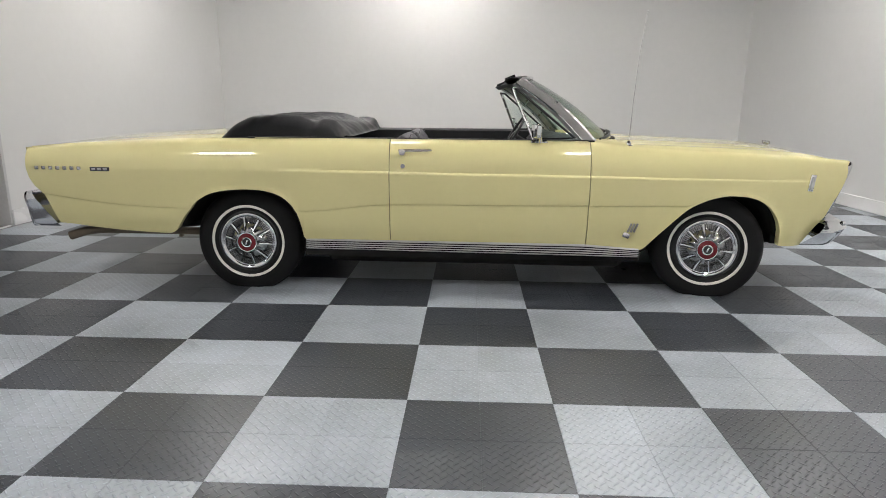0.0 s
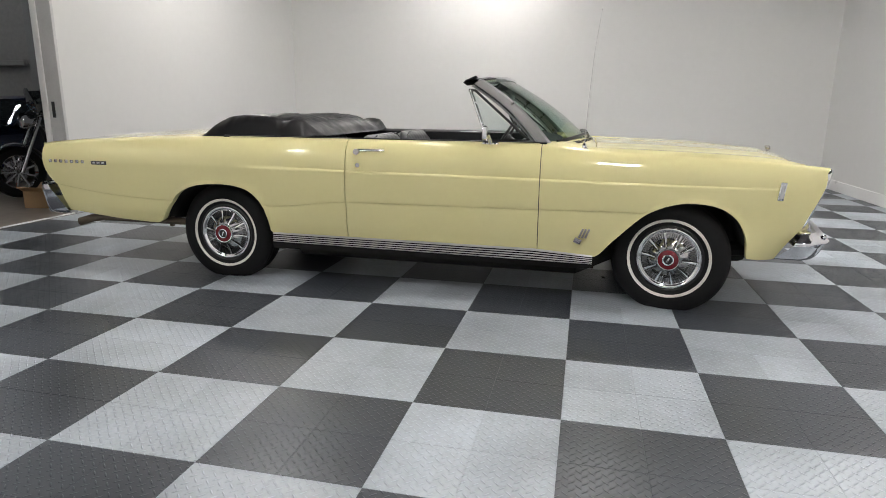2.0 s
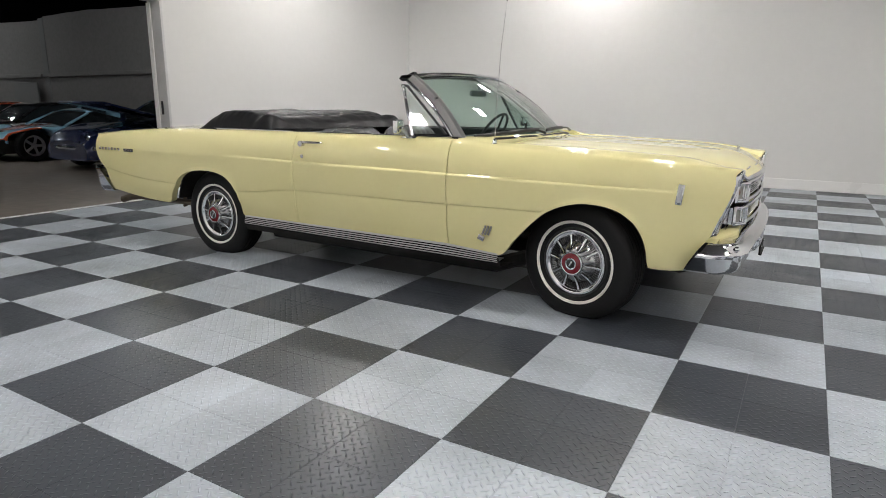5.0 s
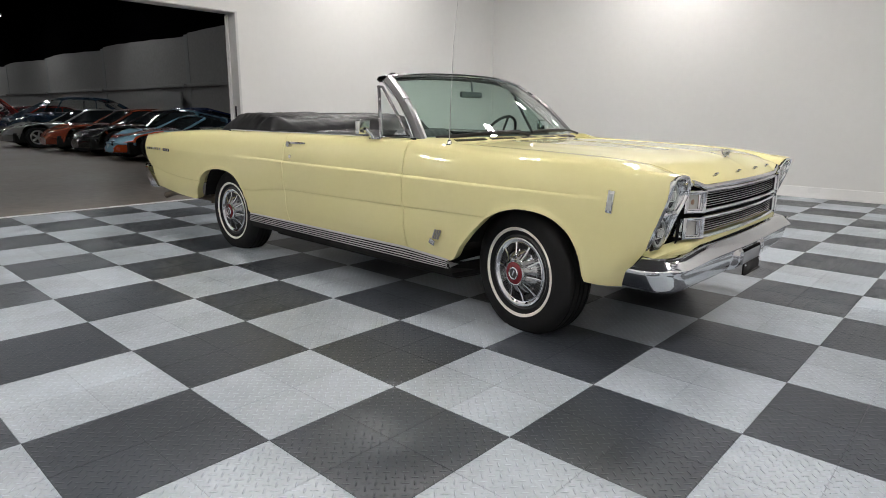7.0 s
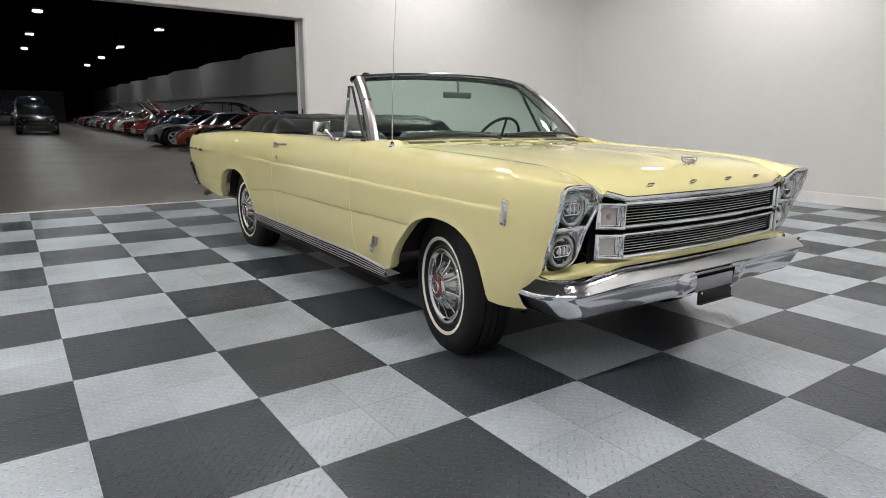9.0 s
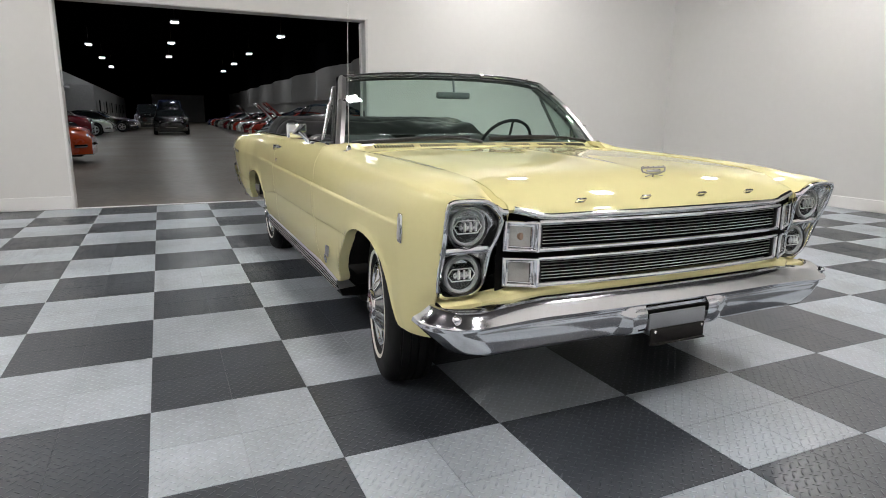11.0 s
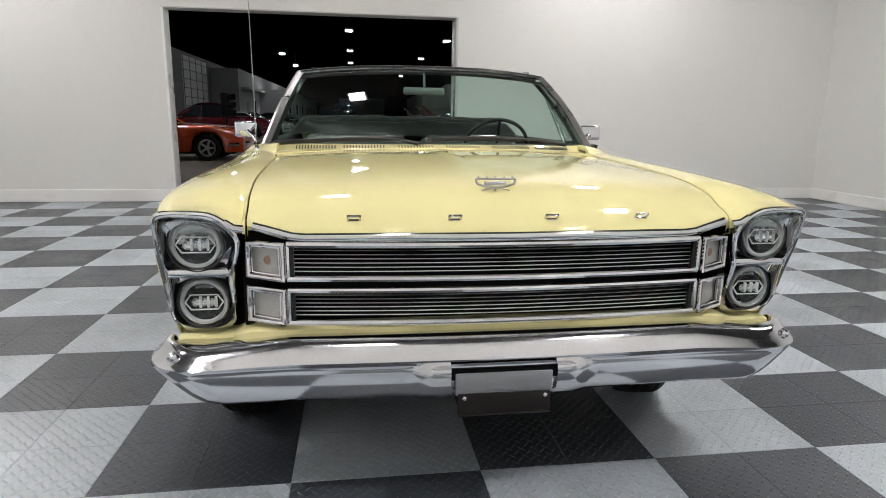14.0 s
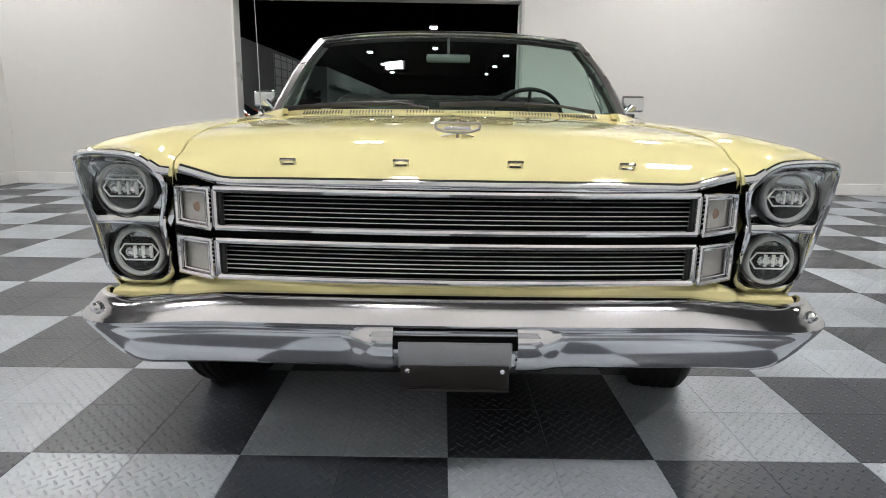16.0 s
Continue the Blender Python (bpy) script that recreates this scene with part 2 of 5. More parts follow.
def tube(points, radius, bm=None, segments=10, caps=True, flat=1.0):
    """A round bar along points; radius may be one number or one for each point."""
    bm = bm or bmesh.new()
    pts = [Vector(p) for p in points]
    rad = radius if isinstance(radius, (list, tuple)) else [radius] * len(pts)
    rings, up = [], Vector((0, 0, 1))
    for i, p in enumerate(pts):
        d = (pts[min(i + 1, len(pts) - 1)] - pts[max(i - 1, 0)]).normalized()
        side = d.cross(up)
        side = side.normalized() if side.length > 1e-3 else Vector((1, 0, 0))
        v = side.cross(d).normalized()
        rings.append([bm.verts.new(p + side * (rad[i] * math.cos(2 * math.pi * k / segments)) + v * (rad[i] * flat * math.sin(2 * math.pi * k / segments)))
                      for k in range(segments)])
    for a, b in zip(rings, rings[1:]):
        for k in range(segments):
            j = (k + 1) % segments
            bm.faces.new((a[k], a[j], b[j], b[k]))
    if caps:
        bm.faces.new(rings[0][::-1])
        bm.faces.new(rings[-1])
    return bm


def prism(outline, y0, y1, bevel=0.0):
    """An outline in (x, z) drawn out along y."""
    bm = bmesh.new()
    a = [bm.verts.new((x, y0, z)) for x, z in outline]
    b = [bm.verts.new((x, y1, z)) for x, z in outline]
    bm.faces.new(a)
    bm.faces.new(b[::-1])
    n = len(a)
    for i in range(n):
        j = (i + 1) % n
        bm.faces.new((a[j], a[i], b[i], b[j]))
    if bevel:
        bmesh.ops.bevel(bm, geom=list(bm.edges), offset=bevel, segments=2, affect="EDGES", profile=0.5)
    return bm


def smooth_curve(table):
    """A smooth function through (x, value) pairs that does not overshoot."""
    xs, ys = np.array(table, float).T
    h, d = np.diff(xs), np.diff(ys) / np.diff(xs)
    s = np.zeros(len(xs))
    for i in range(1, len(xs) - 1):
        if d[i - 1] * d[i] > 0:
            w1, w2 = 2 * h[i] + h[i - 1], h[i] + 2 * h[i - 1]
            s[i] = (w1 + w2) / (w1 / d[i - 1] + w2 / d[i])
    s[0], s[-1] = d[0], d[-1]

    def f(x):
        x = min(max(x, xs[0]), xs[-1])
        i = int(np.clip(np.searchsorted(xs, x) - 1, 0, len(h) - 1))
        t = (x - xs[i]) / h[i]
        return float((2 * t**3 - 3 * t**2 + 1) * ys[i] + (t**3 - 2 * t**2 + t) * h[i] * s[i] + (-2 * t**3 + 3 * t**2) * ys[i + 1] + (t**3 - t**2) * h[i] * s[i + 1])

    return f


def mirror_y(bm):
    """The same mesh on the other side of the centre line."""
    c = bm.copy()
    for v in c.verts:
        v.co.y = -v.co.y
    return c


# ---------------------------------------------------------------- the showroom
X0, X1, Y0, Y1, H = -4.28, 5.05, -3.35, 9.0, 4.4
DOOR_Y0, DOOR_Y1, DOOR_H = -0.32, 3.455, 2.45
T = 0.22


def structure(name, bm, mat, label, category, smooth=False):
    return tagged(part(name, bm, mat, None, label, smooth), "", category, "", "structure")


structure("wall_north", box(X0 - T, X1 + T, Y1, Y1 + T, 0, H), WALL, "white painted plain showroom wall behind the car", "wall")
structure("wall_south", box(X0 - T, X1 + T, Y0 - T, Y0, 0, H), WALL, "white painted plain showroom wall", "wall")
structure("wall_east", box(X1, X1 + T, Y0, Y1, 0, H), WALL, "white painted plain showroom wall", "wall")
bm = bmesh.new()
add_box(bm, X0 - T, X0, Y0, DOOR_Y0, 0, H)
add_box(bm, X0 - T, X0, DOOR_Y1, Y1, 0, H)
add_box(bm, X0 - T, X0, DOOR_Y0, DOOR_Y1, DOOR_H, H)
structure("wall_west", bm, WALL, "white painted wall with a wide opening to the hall", "wall")
structure("ceiling", box(X0 - T, X1 + T, Y0 - T, Y1 + T, H, H + 0.1), CEILING, "black painted ceiling with lamp panels", "ceiling")
for nm, a in (("north", (X0, X1, Y1 - 0.018, Y1)), ("south", (X0, X1, Y0, Y0 + 0.018)), ("east", (X1 - 0.018, X1, Y0 + 0.02, Y1 - 0.02))):
    structure("baseboard_" + nm, box(*a, 0.003, 0.16, 0.004), TRIM, "tall white painted baseboard", "baseboard")
for nm, a in (("west_a", (Y0 + 0.02, DOOR_Y0 + 0.002)), ("west_b", (DOOR_Y1 - 0.002, Y1 - 0.02))):
    structure("baseboard_" + nm, box(X0, X0 + 0.018, *a, 0.003, 0.16, 0.004), TRIM, "tall white painted baseboard", "baseboard")

# jamb lining and the rails of the sliding door
door = thing("door_1", "grey metal lining of the wide open doorway", "doorway", kind="structure")
part("jamb", box(X0 - T - 0.02, X0 + 0.004, DOOR_Y1 - 0.035, DOOR_Y1 + 0.002, 0, DOOR_H, 0.004), JAMB, door)
part("jamb", box(X0 - T - 0.02, X0 + 0.004, DOOR_Y0 - 0.002, DOOR_Y0 + 0.03, 0, DOOR_H, 0.004), TRIM, door)
part("head", box(X0 - T - 0.02, X0 + 0.006, DOOR_Y0 - 0.002, DOOR_Y1 + 0.002, DOOR_H - 0.014, DOOR_H + 0.003, 0.004), JAMB, door)
part("track", box(X0 - T - 0.02, X0 - T + 0.05, DOOR_Y1 - 0.055, DOOR_Y1 - 0.035, 0, DOOR_H - 0.035, 0.005), TRIM, door)
part("latch", box(X0 - 0.13, X0 - 0.09, DOOR_Y1 - 0.043, DOOR_Y1 - 0.034, 1.05, 1.22, 0.004), BLACK, door, "black latch plate")
part("threshold", box(X0 - 0.03, X0 + 0.0, DOOR_Y0, DOOR_Y1, 0.0, 0.012, 0.003), TRIM, door, "pale edge strip of the floor tiles")

# ---------------------------------------------------------------- ceiling lamps


def ceiling_lamp(x, y, strips=(-1, 1)):
    """A lamp box with a slim rim round one or two glowing strips."""
    lamp = thing("ceiling_lamp", "white ceiling lamp with a slim rim and bright diffuser", "ceiling lamp", pose(x, y, H), group="showroom ceiling lamps")
    part("housing", box(-0.21, 0.21, -0.19, 0.19, -0.05, 0, 0.01), TRIM, lamp)
    for a in ((-0.21, -0.185, -0.19, 0.19), (0.185, 0.21, -0.19, 0.19), (-0.185, 0.185, -0.19, -0.165), (-0.185, 0.185, 0.165, 0.19)):
        part("rim", box(*a, -0.075, -0.05, 0.003), TRIM, lamp)
    for k in strips:
        part("diffuser", box(k * 0.095 - 0.075, k * 0.095 + 0.075, -0.15, 0.15, -0.062, -0.051, 0.003), PANEL_GLOW, lamp, "glowing strip")
    return lamp


first_lamp = ceiling_lamp(-0.5, 1.6)
# the pair at x -3.1 is unseen fill, added to brighten the west wall
for x, y in [(4.4, 4.5), (4.3, -0.8), (1.8, -1.9), (1.6, 4.7), (-0.5, 8.0), (-3.1, 5.4), (-3.1, -2.4)]:
    copy_thing(first_lamp, pose(x, y, H))
ceiling_lamp(4.5, 1.9, (0,))

# ---------------------------------------------------------------- the dim hall beyond the doorway
HX0, HY0, HY1, HH = -95.0, -7.4, 10.4, 7.2
structure("hall_floor", box(HX0, X0 - 0.03, HY0 - 6, HY1 + 1, -0.3, 0.0), CONCRETE, "worn brown concrete floor of the dim hall", "floor")
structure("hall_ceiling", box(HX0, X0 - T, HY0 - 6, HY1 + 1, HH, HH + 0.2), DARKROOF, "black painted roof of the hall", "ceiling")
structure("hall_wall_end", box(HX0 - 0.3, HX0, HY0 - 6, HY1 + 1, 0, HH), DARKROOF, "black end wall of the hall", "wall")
structure("hall_partition", box(HX0 + 1, HX0 + 1.2, -.1, 6.8, 0, 3.85), PANEL, "pale partition at the hall's far end", "wall")
structure("hall_wall_south", box(HX0, X0 - T, HY0 - 0.3, HY0, 0, 4.6), BEAM, "dark grey block wall along the hall", "wall")
structure("hall_offices", box(HX0, -40.0, HY0 + 0.01, -5.6, 0, 4.2), BLOCKWALL, "pale low office block built into the hall", "wall")
structure("hall_offices_far", box(HX0, -49.0, HY0 + 0.01, -3.6, 0, 3.2), BLOCKWALL, "pale low office block further down the hall", "wall")
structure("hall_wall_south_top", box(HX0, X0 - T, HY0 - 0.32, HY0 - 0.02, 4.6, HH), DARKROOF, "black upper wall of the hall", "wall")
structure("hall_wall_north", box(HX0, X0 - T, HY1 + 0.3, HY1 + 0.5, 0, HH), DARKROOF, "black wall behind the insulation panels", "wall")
structure("hall_wall_east_a", box(X0 - T - 0.06, X0 - T - 0.02, DOOR_Y1 + 0.1, HY1 + 0.3, 0, HH), BLOCKWALL, "grey back of the showroom wall", "wall")
structure("hall_wall_east_b", box(X0 - T - 0.06, X0 - T - 0.02, HY0, DOOR_Y0 - 0.1, 0, HH), BLOCKWALL, "grey back of the showroom wall", "wall")
structure("hall_wall_east_c", box(X0 - T - 0.06, X0 - T - 0.02, DOOR_Y0 - 0.1, DOOR_Y1 + 0.1, DOOR_H + 0.1, HH), BLOCKWALL, "grey back of the showroom wall", "wall")

# ---------------------------------------------------------------- the yellow convertible, built about its own origin: x ahead, y to its left
CAR = pose(0.281, 2.447, 0)
car = thing("convertible_car", "pale yellow classic convertible with its black top folded down", "car", CAR)

zlow = smooth_curve([(-2.9, .445), (-2.72, .438), (-2.47, .418), (-2.2, .396), (-1.972, .383), (-1.83, .529), (-1.762, .603), (-1.65, .657), (-1.525, .676), (-1.445, .679),
                     (-1.374, .676), (-1.265, .655), (-1.176, .598), (-1.122, .504), (-1.091, .356), (-1.0, .35), (0.7, .343), (1.052, .318), (1.165, .43), (1.26, .529),
                     (1.356, .61), (1.471, .66), (1.571, .678), (1.64, .676), (1.718, .663), (1.82, .608), (1.882, .526), (1.91, .444), (1.925, .362), (2.08, .355), (2.3, .355)])
zbelt = smooth_curve([(-2.9, .918), (-2.6, .945), (-2.3, .962), (-1.9, .98), (-1.5, .988), (-.5, .993), (.7, .99), (.93, .969), (1.24, .950), (1.9, .923), (2.3, .888)])
half = smooth_curve([(-2.9, 1.03), (-2.6, 1.04), (-2.3, 1.042), (-1.9, 1.022), (-1.5, 1.004), (-.5, 1.0), (.7, .998), (1.5, .992), (2.0, .982), (2.15, .964), (2.3, .926)])
low_crease = smooth_curve([(-2.9, .636), (-1.89, .553), (-1.09, .542), (-.53, .591), (.7, .6), (1.2, .607), (2.3, .6)])
high_crease = smooth_curve([(-2.9, .80), (-.85, .798), (-.5, .792), (.7, .782), (1.25, .776), (2.3, .77)])
rear_edge = smooth_curve([(.43, -2.68), (.55, -2.72), (.642, -2.76), (.715, -2.82), (.817, -2.842), (.93, -2.846)])
front_edge = smooth_curve([(.35, 2.08), (.45, 2.13), (.564, 2.208), (.663, 2.243), (.777, 2.283), (.895, 2.312)])
# how far the side lies inside the widest line, from the sill up to the belt
section = smooth_curve([(0.0, -.050), (.25, -.030), (.62, -.0175), (.98, -.0160), (.99, -.0154), (1.01, -.0096), (1.02, -.0090), (1.5, -.001), (1.95, .0), (2.0, -.0005), (2.1, -.003), (2.45, -.018), (2.8, -.052), (2.95, -.076), (3.0, -.098)])
LEVELS = [0, .04, .25, .5, .75, .92, .98, .99, 1.01, 1.02, 1.08, 1.3, 1.6, 1.85, 1.95, 1.98, 2.01, 2.04, 2.1, 2.25, 2.45, 2.65, 2.8, 2.88, 2.94, 2.98, 3.0]


def side_point(x, level):
    zl, zb = zlow(x), zbelt(x)
    base = 0.35 if -1.1 < x < 2.4 else 0.41
    c1, c2 = low_crease(x), high_crease(x)
    k = int(min(level, 2.999))
    marks = (base, c1, c2, zb)
    z = marks[k] + (level - k) * (marks[k + 1] - marks[k])
    lv = level
    zmin = zl + 0.0025 * LEVELS.index(level) if level in LEVELS else zl
    if z < zmin:
        z = zmin
        for j in range(3):
            if marks[j] <= z <= marks[j + 1]:
                lv = j + (z - marks[j]) / (marks[j + 1] - marks[j])
    if level == 0:
        z = zl
        for j in range(3):
            if marks[j] <= z <= marks[j + 1]:
                lv = j + (z - marks[j]) / (marks[j + 1] - marks[j])
    sec = section(lv)
    fade = float(np.interp(x, (1.62, 1.86), (0, 1)))
    if fade and .5 < lv < 1.6:
        sec += fade * (section(.5) + (section(1.6) - section(.5)) * (lv - .5) / 1.1 - sec)
    if lv > 2:
        sec -= .011 * np.interp(x, (-1.3, -.85, 1.95, 2.12), (0, 1, 1, 0)) * min(1.0, (lv - 2) / .03) * max(0.0, 1 - (lv - 2) / .6)
        sec *= np.interp(x, (-2.9, -2.2, 1.2, 2.25), (.55, 1, 1, .28))
    if x > 1.9 and lv < 2:
        sec -= .003 * (1 - lv / 2) ** 1.2 * ((x - 1.9) / .4) ** 1.5
    y = half(x) + sec
    # a rolled lip round the wheel openings
    for cx in (-1.49, 1.53):
        near = max(0.0, 1 - max(0.0, z - zl) / 0.035) * max(0.0, 1 - (abs(x - cx) / 0.46) ** 6)
        y += 0.008 * near
    # lens-shaped tips of the body at both ends
    if x < -2.3:
        w = ((-2.3 - x) / 0.6) ** 1.5
        xx = x + w * (rear_edge(z) + 2.9)
    elif x > 1.9:
        w = ((x - 1.9) / 0.4) ** 1.2
        xx = x + w * (front_edge(z) - 2.3)
    else:
        xx = x
    return Vector((xx, y, z))


def columns(a, b, step=0.03):
    """Stations along the body, closer together round the wheel openings."""
    out, x = [a], a
    while x < b - 1e-6:
        near = any(abs(x - c) < 0.52 and abs(x - c) > 0.27 for c in (-1.51, 1.47, 1.53))
        x = min(b, x + (0.011 if near else step))
        out.append(x)
    return out


def side_sheet(a, b):
    rows = []
    for x in columns(a, b):
        col = [side_point(x, lv) for lv in LEVELS]
        lip = col[0].copy()
        lip.y -= 0.05
        lip.z += 0.004
        mid = col[0].copy()
        mid.y -= 0.012
        mid.z -= 0.002
        top = col[-1].copy()
        top.y -= 0.03
        top.z += 0.006
        rows.append([lip, mid, *col, top])
    # turned-in edges at both ends, so that the shut lines have depth
    for end, at in ((0, 0), (-1, len(rows))):
        turn_in = 0.006 if end == -1 and b > 2 else 0.02
        rows.insert(at if end == 0 else len(rows), [p - Vector((0, turn_in, 0)) for p in rows[end]])
    return grid(rows)


GAP = 0.0026
for sgn, side in ((-1, "right"), (1, "left")):
    for nm, a, b in (("rear_quarter_panel", -2.9, -.537 - GAP), ("door_panel", -.537 + GAP, .712 - GAP), ("front_fender", .712 + GAP, 2.3)):
        bm = side_sheet(a, b)
        if sgn < 0:
            bm = mirror_y(bm)
        ob = part(nm, bm, PAINT, car)
        if nm == "door_panel":
            doors = ob
        if nm == "front_fender":
            fender = ob
        if nm == "rear_quarter_panel":
            quarter = ob
    # door furniture
    y = sgn * 0.955
    hb = bmesh.new()
    tube([(-.475, y, .928), (-.45, sgn * .985, .93), (-.40, sgn * .993, .932), (-.30, sgn * .992, .933), (-.275, sgn * .975, .933)], [.012, .013, .011, .010, .008], hb, 10, flat=0.8)
    lathe([(.0, 0), (.02, 0), (.018, .03), (.012, .04), (0, .04)], 16, hb, (-.455, min(y, y + sgn * .045) if sgn < 0 else y, .922))
    part("door_handle", hb, STEEL, doors, "chrome door handle")
    lk = lathe([(0, -.004), (.014, -.004), (.014, .004), (.011, .007), (0, .005)], 20, None, (-.452, sgn * .985, .835))
    part("lock", lk, STEEL, doors, "round chrome door lock")
    # ribbed rocker moulding: bright ribs on a dark strip
    XS = np.linspace(-1.085, 1.05, 30)
    top_z = lambda x: np.interp(x, (-1.085, .7, 1.05), (.357, .35, .326))
    low_z = lambda x: np.interp(x, (-1.085, 1.05), (.293, .272))
    face = [[(x, sgn * (half(x) - .046), top_z(x)), (x, sgn * (half(x) - .040), top_z(x) - .006), (x, sgn * (half(x) - .034), low_z(x) + .004), (x, sgn * (half(x) - .040), low_z(x)), (x, sgn * (half(x) - .14), low_z(x) + .01)] for x in XS]
    rocker = part("rocker_moulding", grid(face), ALLOY, car, "ribbed bright metal sill moulding")
    for k in range(4):
        groove = []
        for x in XS:
            h = top_z(x) - low_z(x)
            z, w, yo = top_z(x) - h * (k + 1.15) / 5, h * .052, half(x) - .040 + .006 * (k + 1) / 5 + .0012
            groove.append([(x, sgn * yo, z + w), (x, sgn * yo, z - w)])
        part("groove", grid(groove), MATTE, rocker, "" if k else "dark groove between the ribs")
    part("sill", grid([[(x, sgn * .955, .30), (x, sgn * .93, .24), (x, sgn * .6, .22)] for x in np.linspace(-1.1, 1.06, 12)]), UNDER, car)
    # badges: plain bars in place of lettering
    bx, yy = 0.985, half(0.99) - .012
    for k in range(3):
        bdg = box(-.006, .006, -.004, .004, -.03, .03, .002, Matrix.Translation((bx - .012 + k * .019, sgn * (yy + .004), .468)) @ Matrix.Rotation(radians(22), 4, "Y"))
        part("badge_bar", bdg, PILLAR, fender)
    part("badge_base", box(-.022, .022, -.004, .004, -.016, .016, .003, Matrix.Translation((bx - .03, sgn * (yy + .003), .42)) @ Matrix.Rotation(radians(22), 4, "Y")), STEEL, fender)
    for k in range(7):
        xq = -2.765 + k * .046
        part("script_bar", box(-.012, .012, -.003, .003, -.011, .011, .002, Matrix.Translation((xq, sgn * (side_point(xq, 2.05).y + .003), .802))), STEEL, quarter, "" if k else "dull chrome script letter shown as a bar")
    part("name_plate", box(-.062, .062, -.004, .004, -.013, .013, .003, Matrix.Translation((-2.355, sgn * (side_point(-2.35, 2.05).y + .002), .798))), BLACK, quarter, "black name plate with a bright inlay")
    for k in range(3):
        part("name_plate_bar", box(-.014, .014, -.002, .002, -.007, .007, .001, Matrix.Translation((-2.392 + .037 * k, sgn * (side_point(-2.35, 2.05).y + .006), .798))), STEEL, quarter)
    # fender marker in chrome with a white centre
    mk = bmesh.new()
    mx, my = 2.052, side_point(2.05, 1.95).y
    M = Matrix.Translation((mx, sgn * (my + .004), .766)) @ Matrix.Rotation(radians(6), 4, "Y")
    add_box(mk, -.017, .017, -.006, .006, -.055, .05, .005, M)
    part("marker", mk, CHROME, fender, "chrome fender marker")
    part("marker_inlay", box(-.010, .010, -.003, .003, -.042, .036, .002, Matrix.Translation((0, sgn * .006, 0)) @ M), RING, fender)
    # black strips standing in for shade in the shut lines, and wheel wells
    rows = [[Vector((x, sgn * (side_point(x, lv).y - .022), side_point(x, lv).z)) for lv in (.1, .5, 1.1, 1.9, 2.4, 2.8)] for x in (-.56, -.515)]
    part("door_gap_shade", grid(rows), BLACK, car)
    rows = [[Vector((x, sgn * (side_point(x, lv).y - .022), side_point(x, lv).z)) for lv in (.1, .5, 1.1, 1.9, 2.4, 2.8)] for x in (.69, .735)]
    part("hinge_gap_shade", grid(rows), BLACK, car)

for cx, nm in ((-1.5115, "rear"), (1.5115, "front")):
    for sgn in (-1, 1):
        bm = lathe([(.415, .55 * sgn), (.415, .915 * sgn)], 36, None, (cx, 0, .34))
        bmesh.ops.delete(bm, geom=[v for v in bm.verts if v.co.z < .40], context="VERTS")
        part("wheel_well", bm, UNDER, car)
        bm = bmesh.new()
        bmesh.ops.create_circle(bm, cap_ends=True, radius=.40, segments=32, matrix=Matrix.Translation((cx, .56 * sgn, .56)) @ Matrix.Rotation(radians(90), 4, "X"))
        part("wheel_well_back", bm, UNDER, car)

# ---- top surfaces
crown = smooth_curve([(.7, .992), (1.0, .988), (1.3, .983), (1.7, .971), (2.0, .955), (2.12, .943), (2.2, .925), (2.27, .894), (2.32, .860), (2.345, .836), (2.352, .822)])


def hood_z(x, y):
    a = abs(y)
    drop = .022 * (a / .7) ** 3
    ridge = .004 * math.exp(-(a / .035)) - .0012 * math.exp(-((a - .52) / .06) ** 2) * min(1.0, max(0.0, (2.2 - x) / .5))
    front = max(0.0, (x - 2.15) / .2)
    corner = .032 * min(1.0, max(0.0, (a - .56) / .11)) * min(1.0, max(0.0, (x - 2.27) / .08))
    return crown(x) - drop * (1 - .6 * front) + ridge * (1 - front) + corner


def hood_edge(x):
    return np.interp(x, (.95, 1.16, 1.9, 2.2, 2.36), (.765, .735, .715, .70, .690))


HX = [1.04, 1.08, 1.15, 1.3, 1.5, 1.7, 1.85, 1.95, 2.05, 2.12, 2.17, 2.2, 2.23, 2.26, 2.29, 2.31, 2.325, 2.336, 2.344, 2.352]


def front_bow(x, y):
    """The nose is bowed: its outer parts lie further back."""
    return x - max(0.0, (x - 1.9) / .45) * .06 * (abs(y) / .68) ** 2


rows = [[(front_bow(x, f * (hood_edge(x) - GAP)), f * (hood_edge(x) - GAP), hood_z(x, f * hood_edge(x))) for f in np.linspace(-1, 1, 61)] for x in HX]
rows.insert(0, [(p[0], p[1], p[2] - .02) for p in rows[0]])
rows.append([(p[0] - .01, p[1], p[2] - .012) for p in rows[-1]])
rows = [[(r[0][0], r[0][1], r[0][2] - .02), *r, (r[-1][0], r[-1][1], r[-1][2] - .02)] for r in rows]
hood = part("hood", grid(rows), PAINT, car, "broad pale yellow hood")
# flat black strip stands in for the shade inside each hood gap
for sgn in (-1, 1):
    xs = [x for x in HX if x < 2.33]
    gap = grid([[(front_bow(x, hood_edge(x)), sgn * (hood_edge(x) + d), hood_z(x, hood_edge(x)) - .007) for d in (-.0045, .0045)] for x in xs])
    part("hood_gap_shade", gap, MATTE, hood)
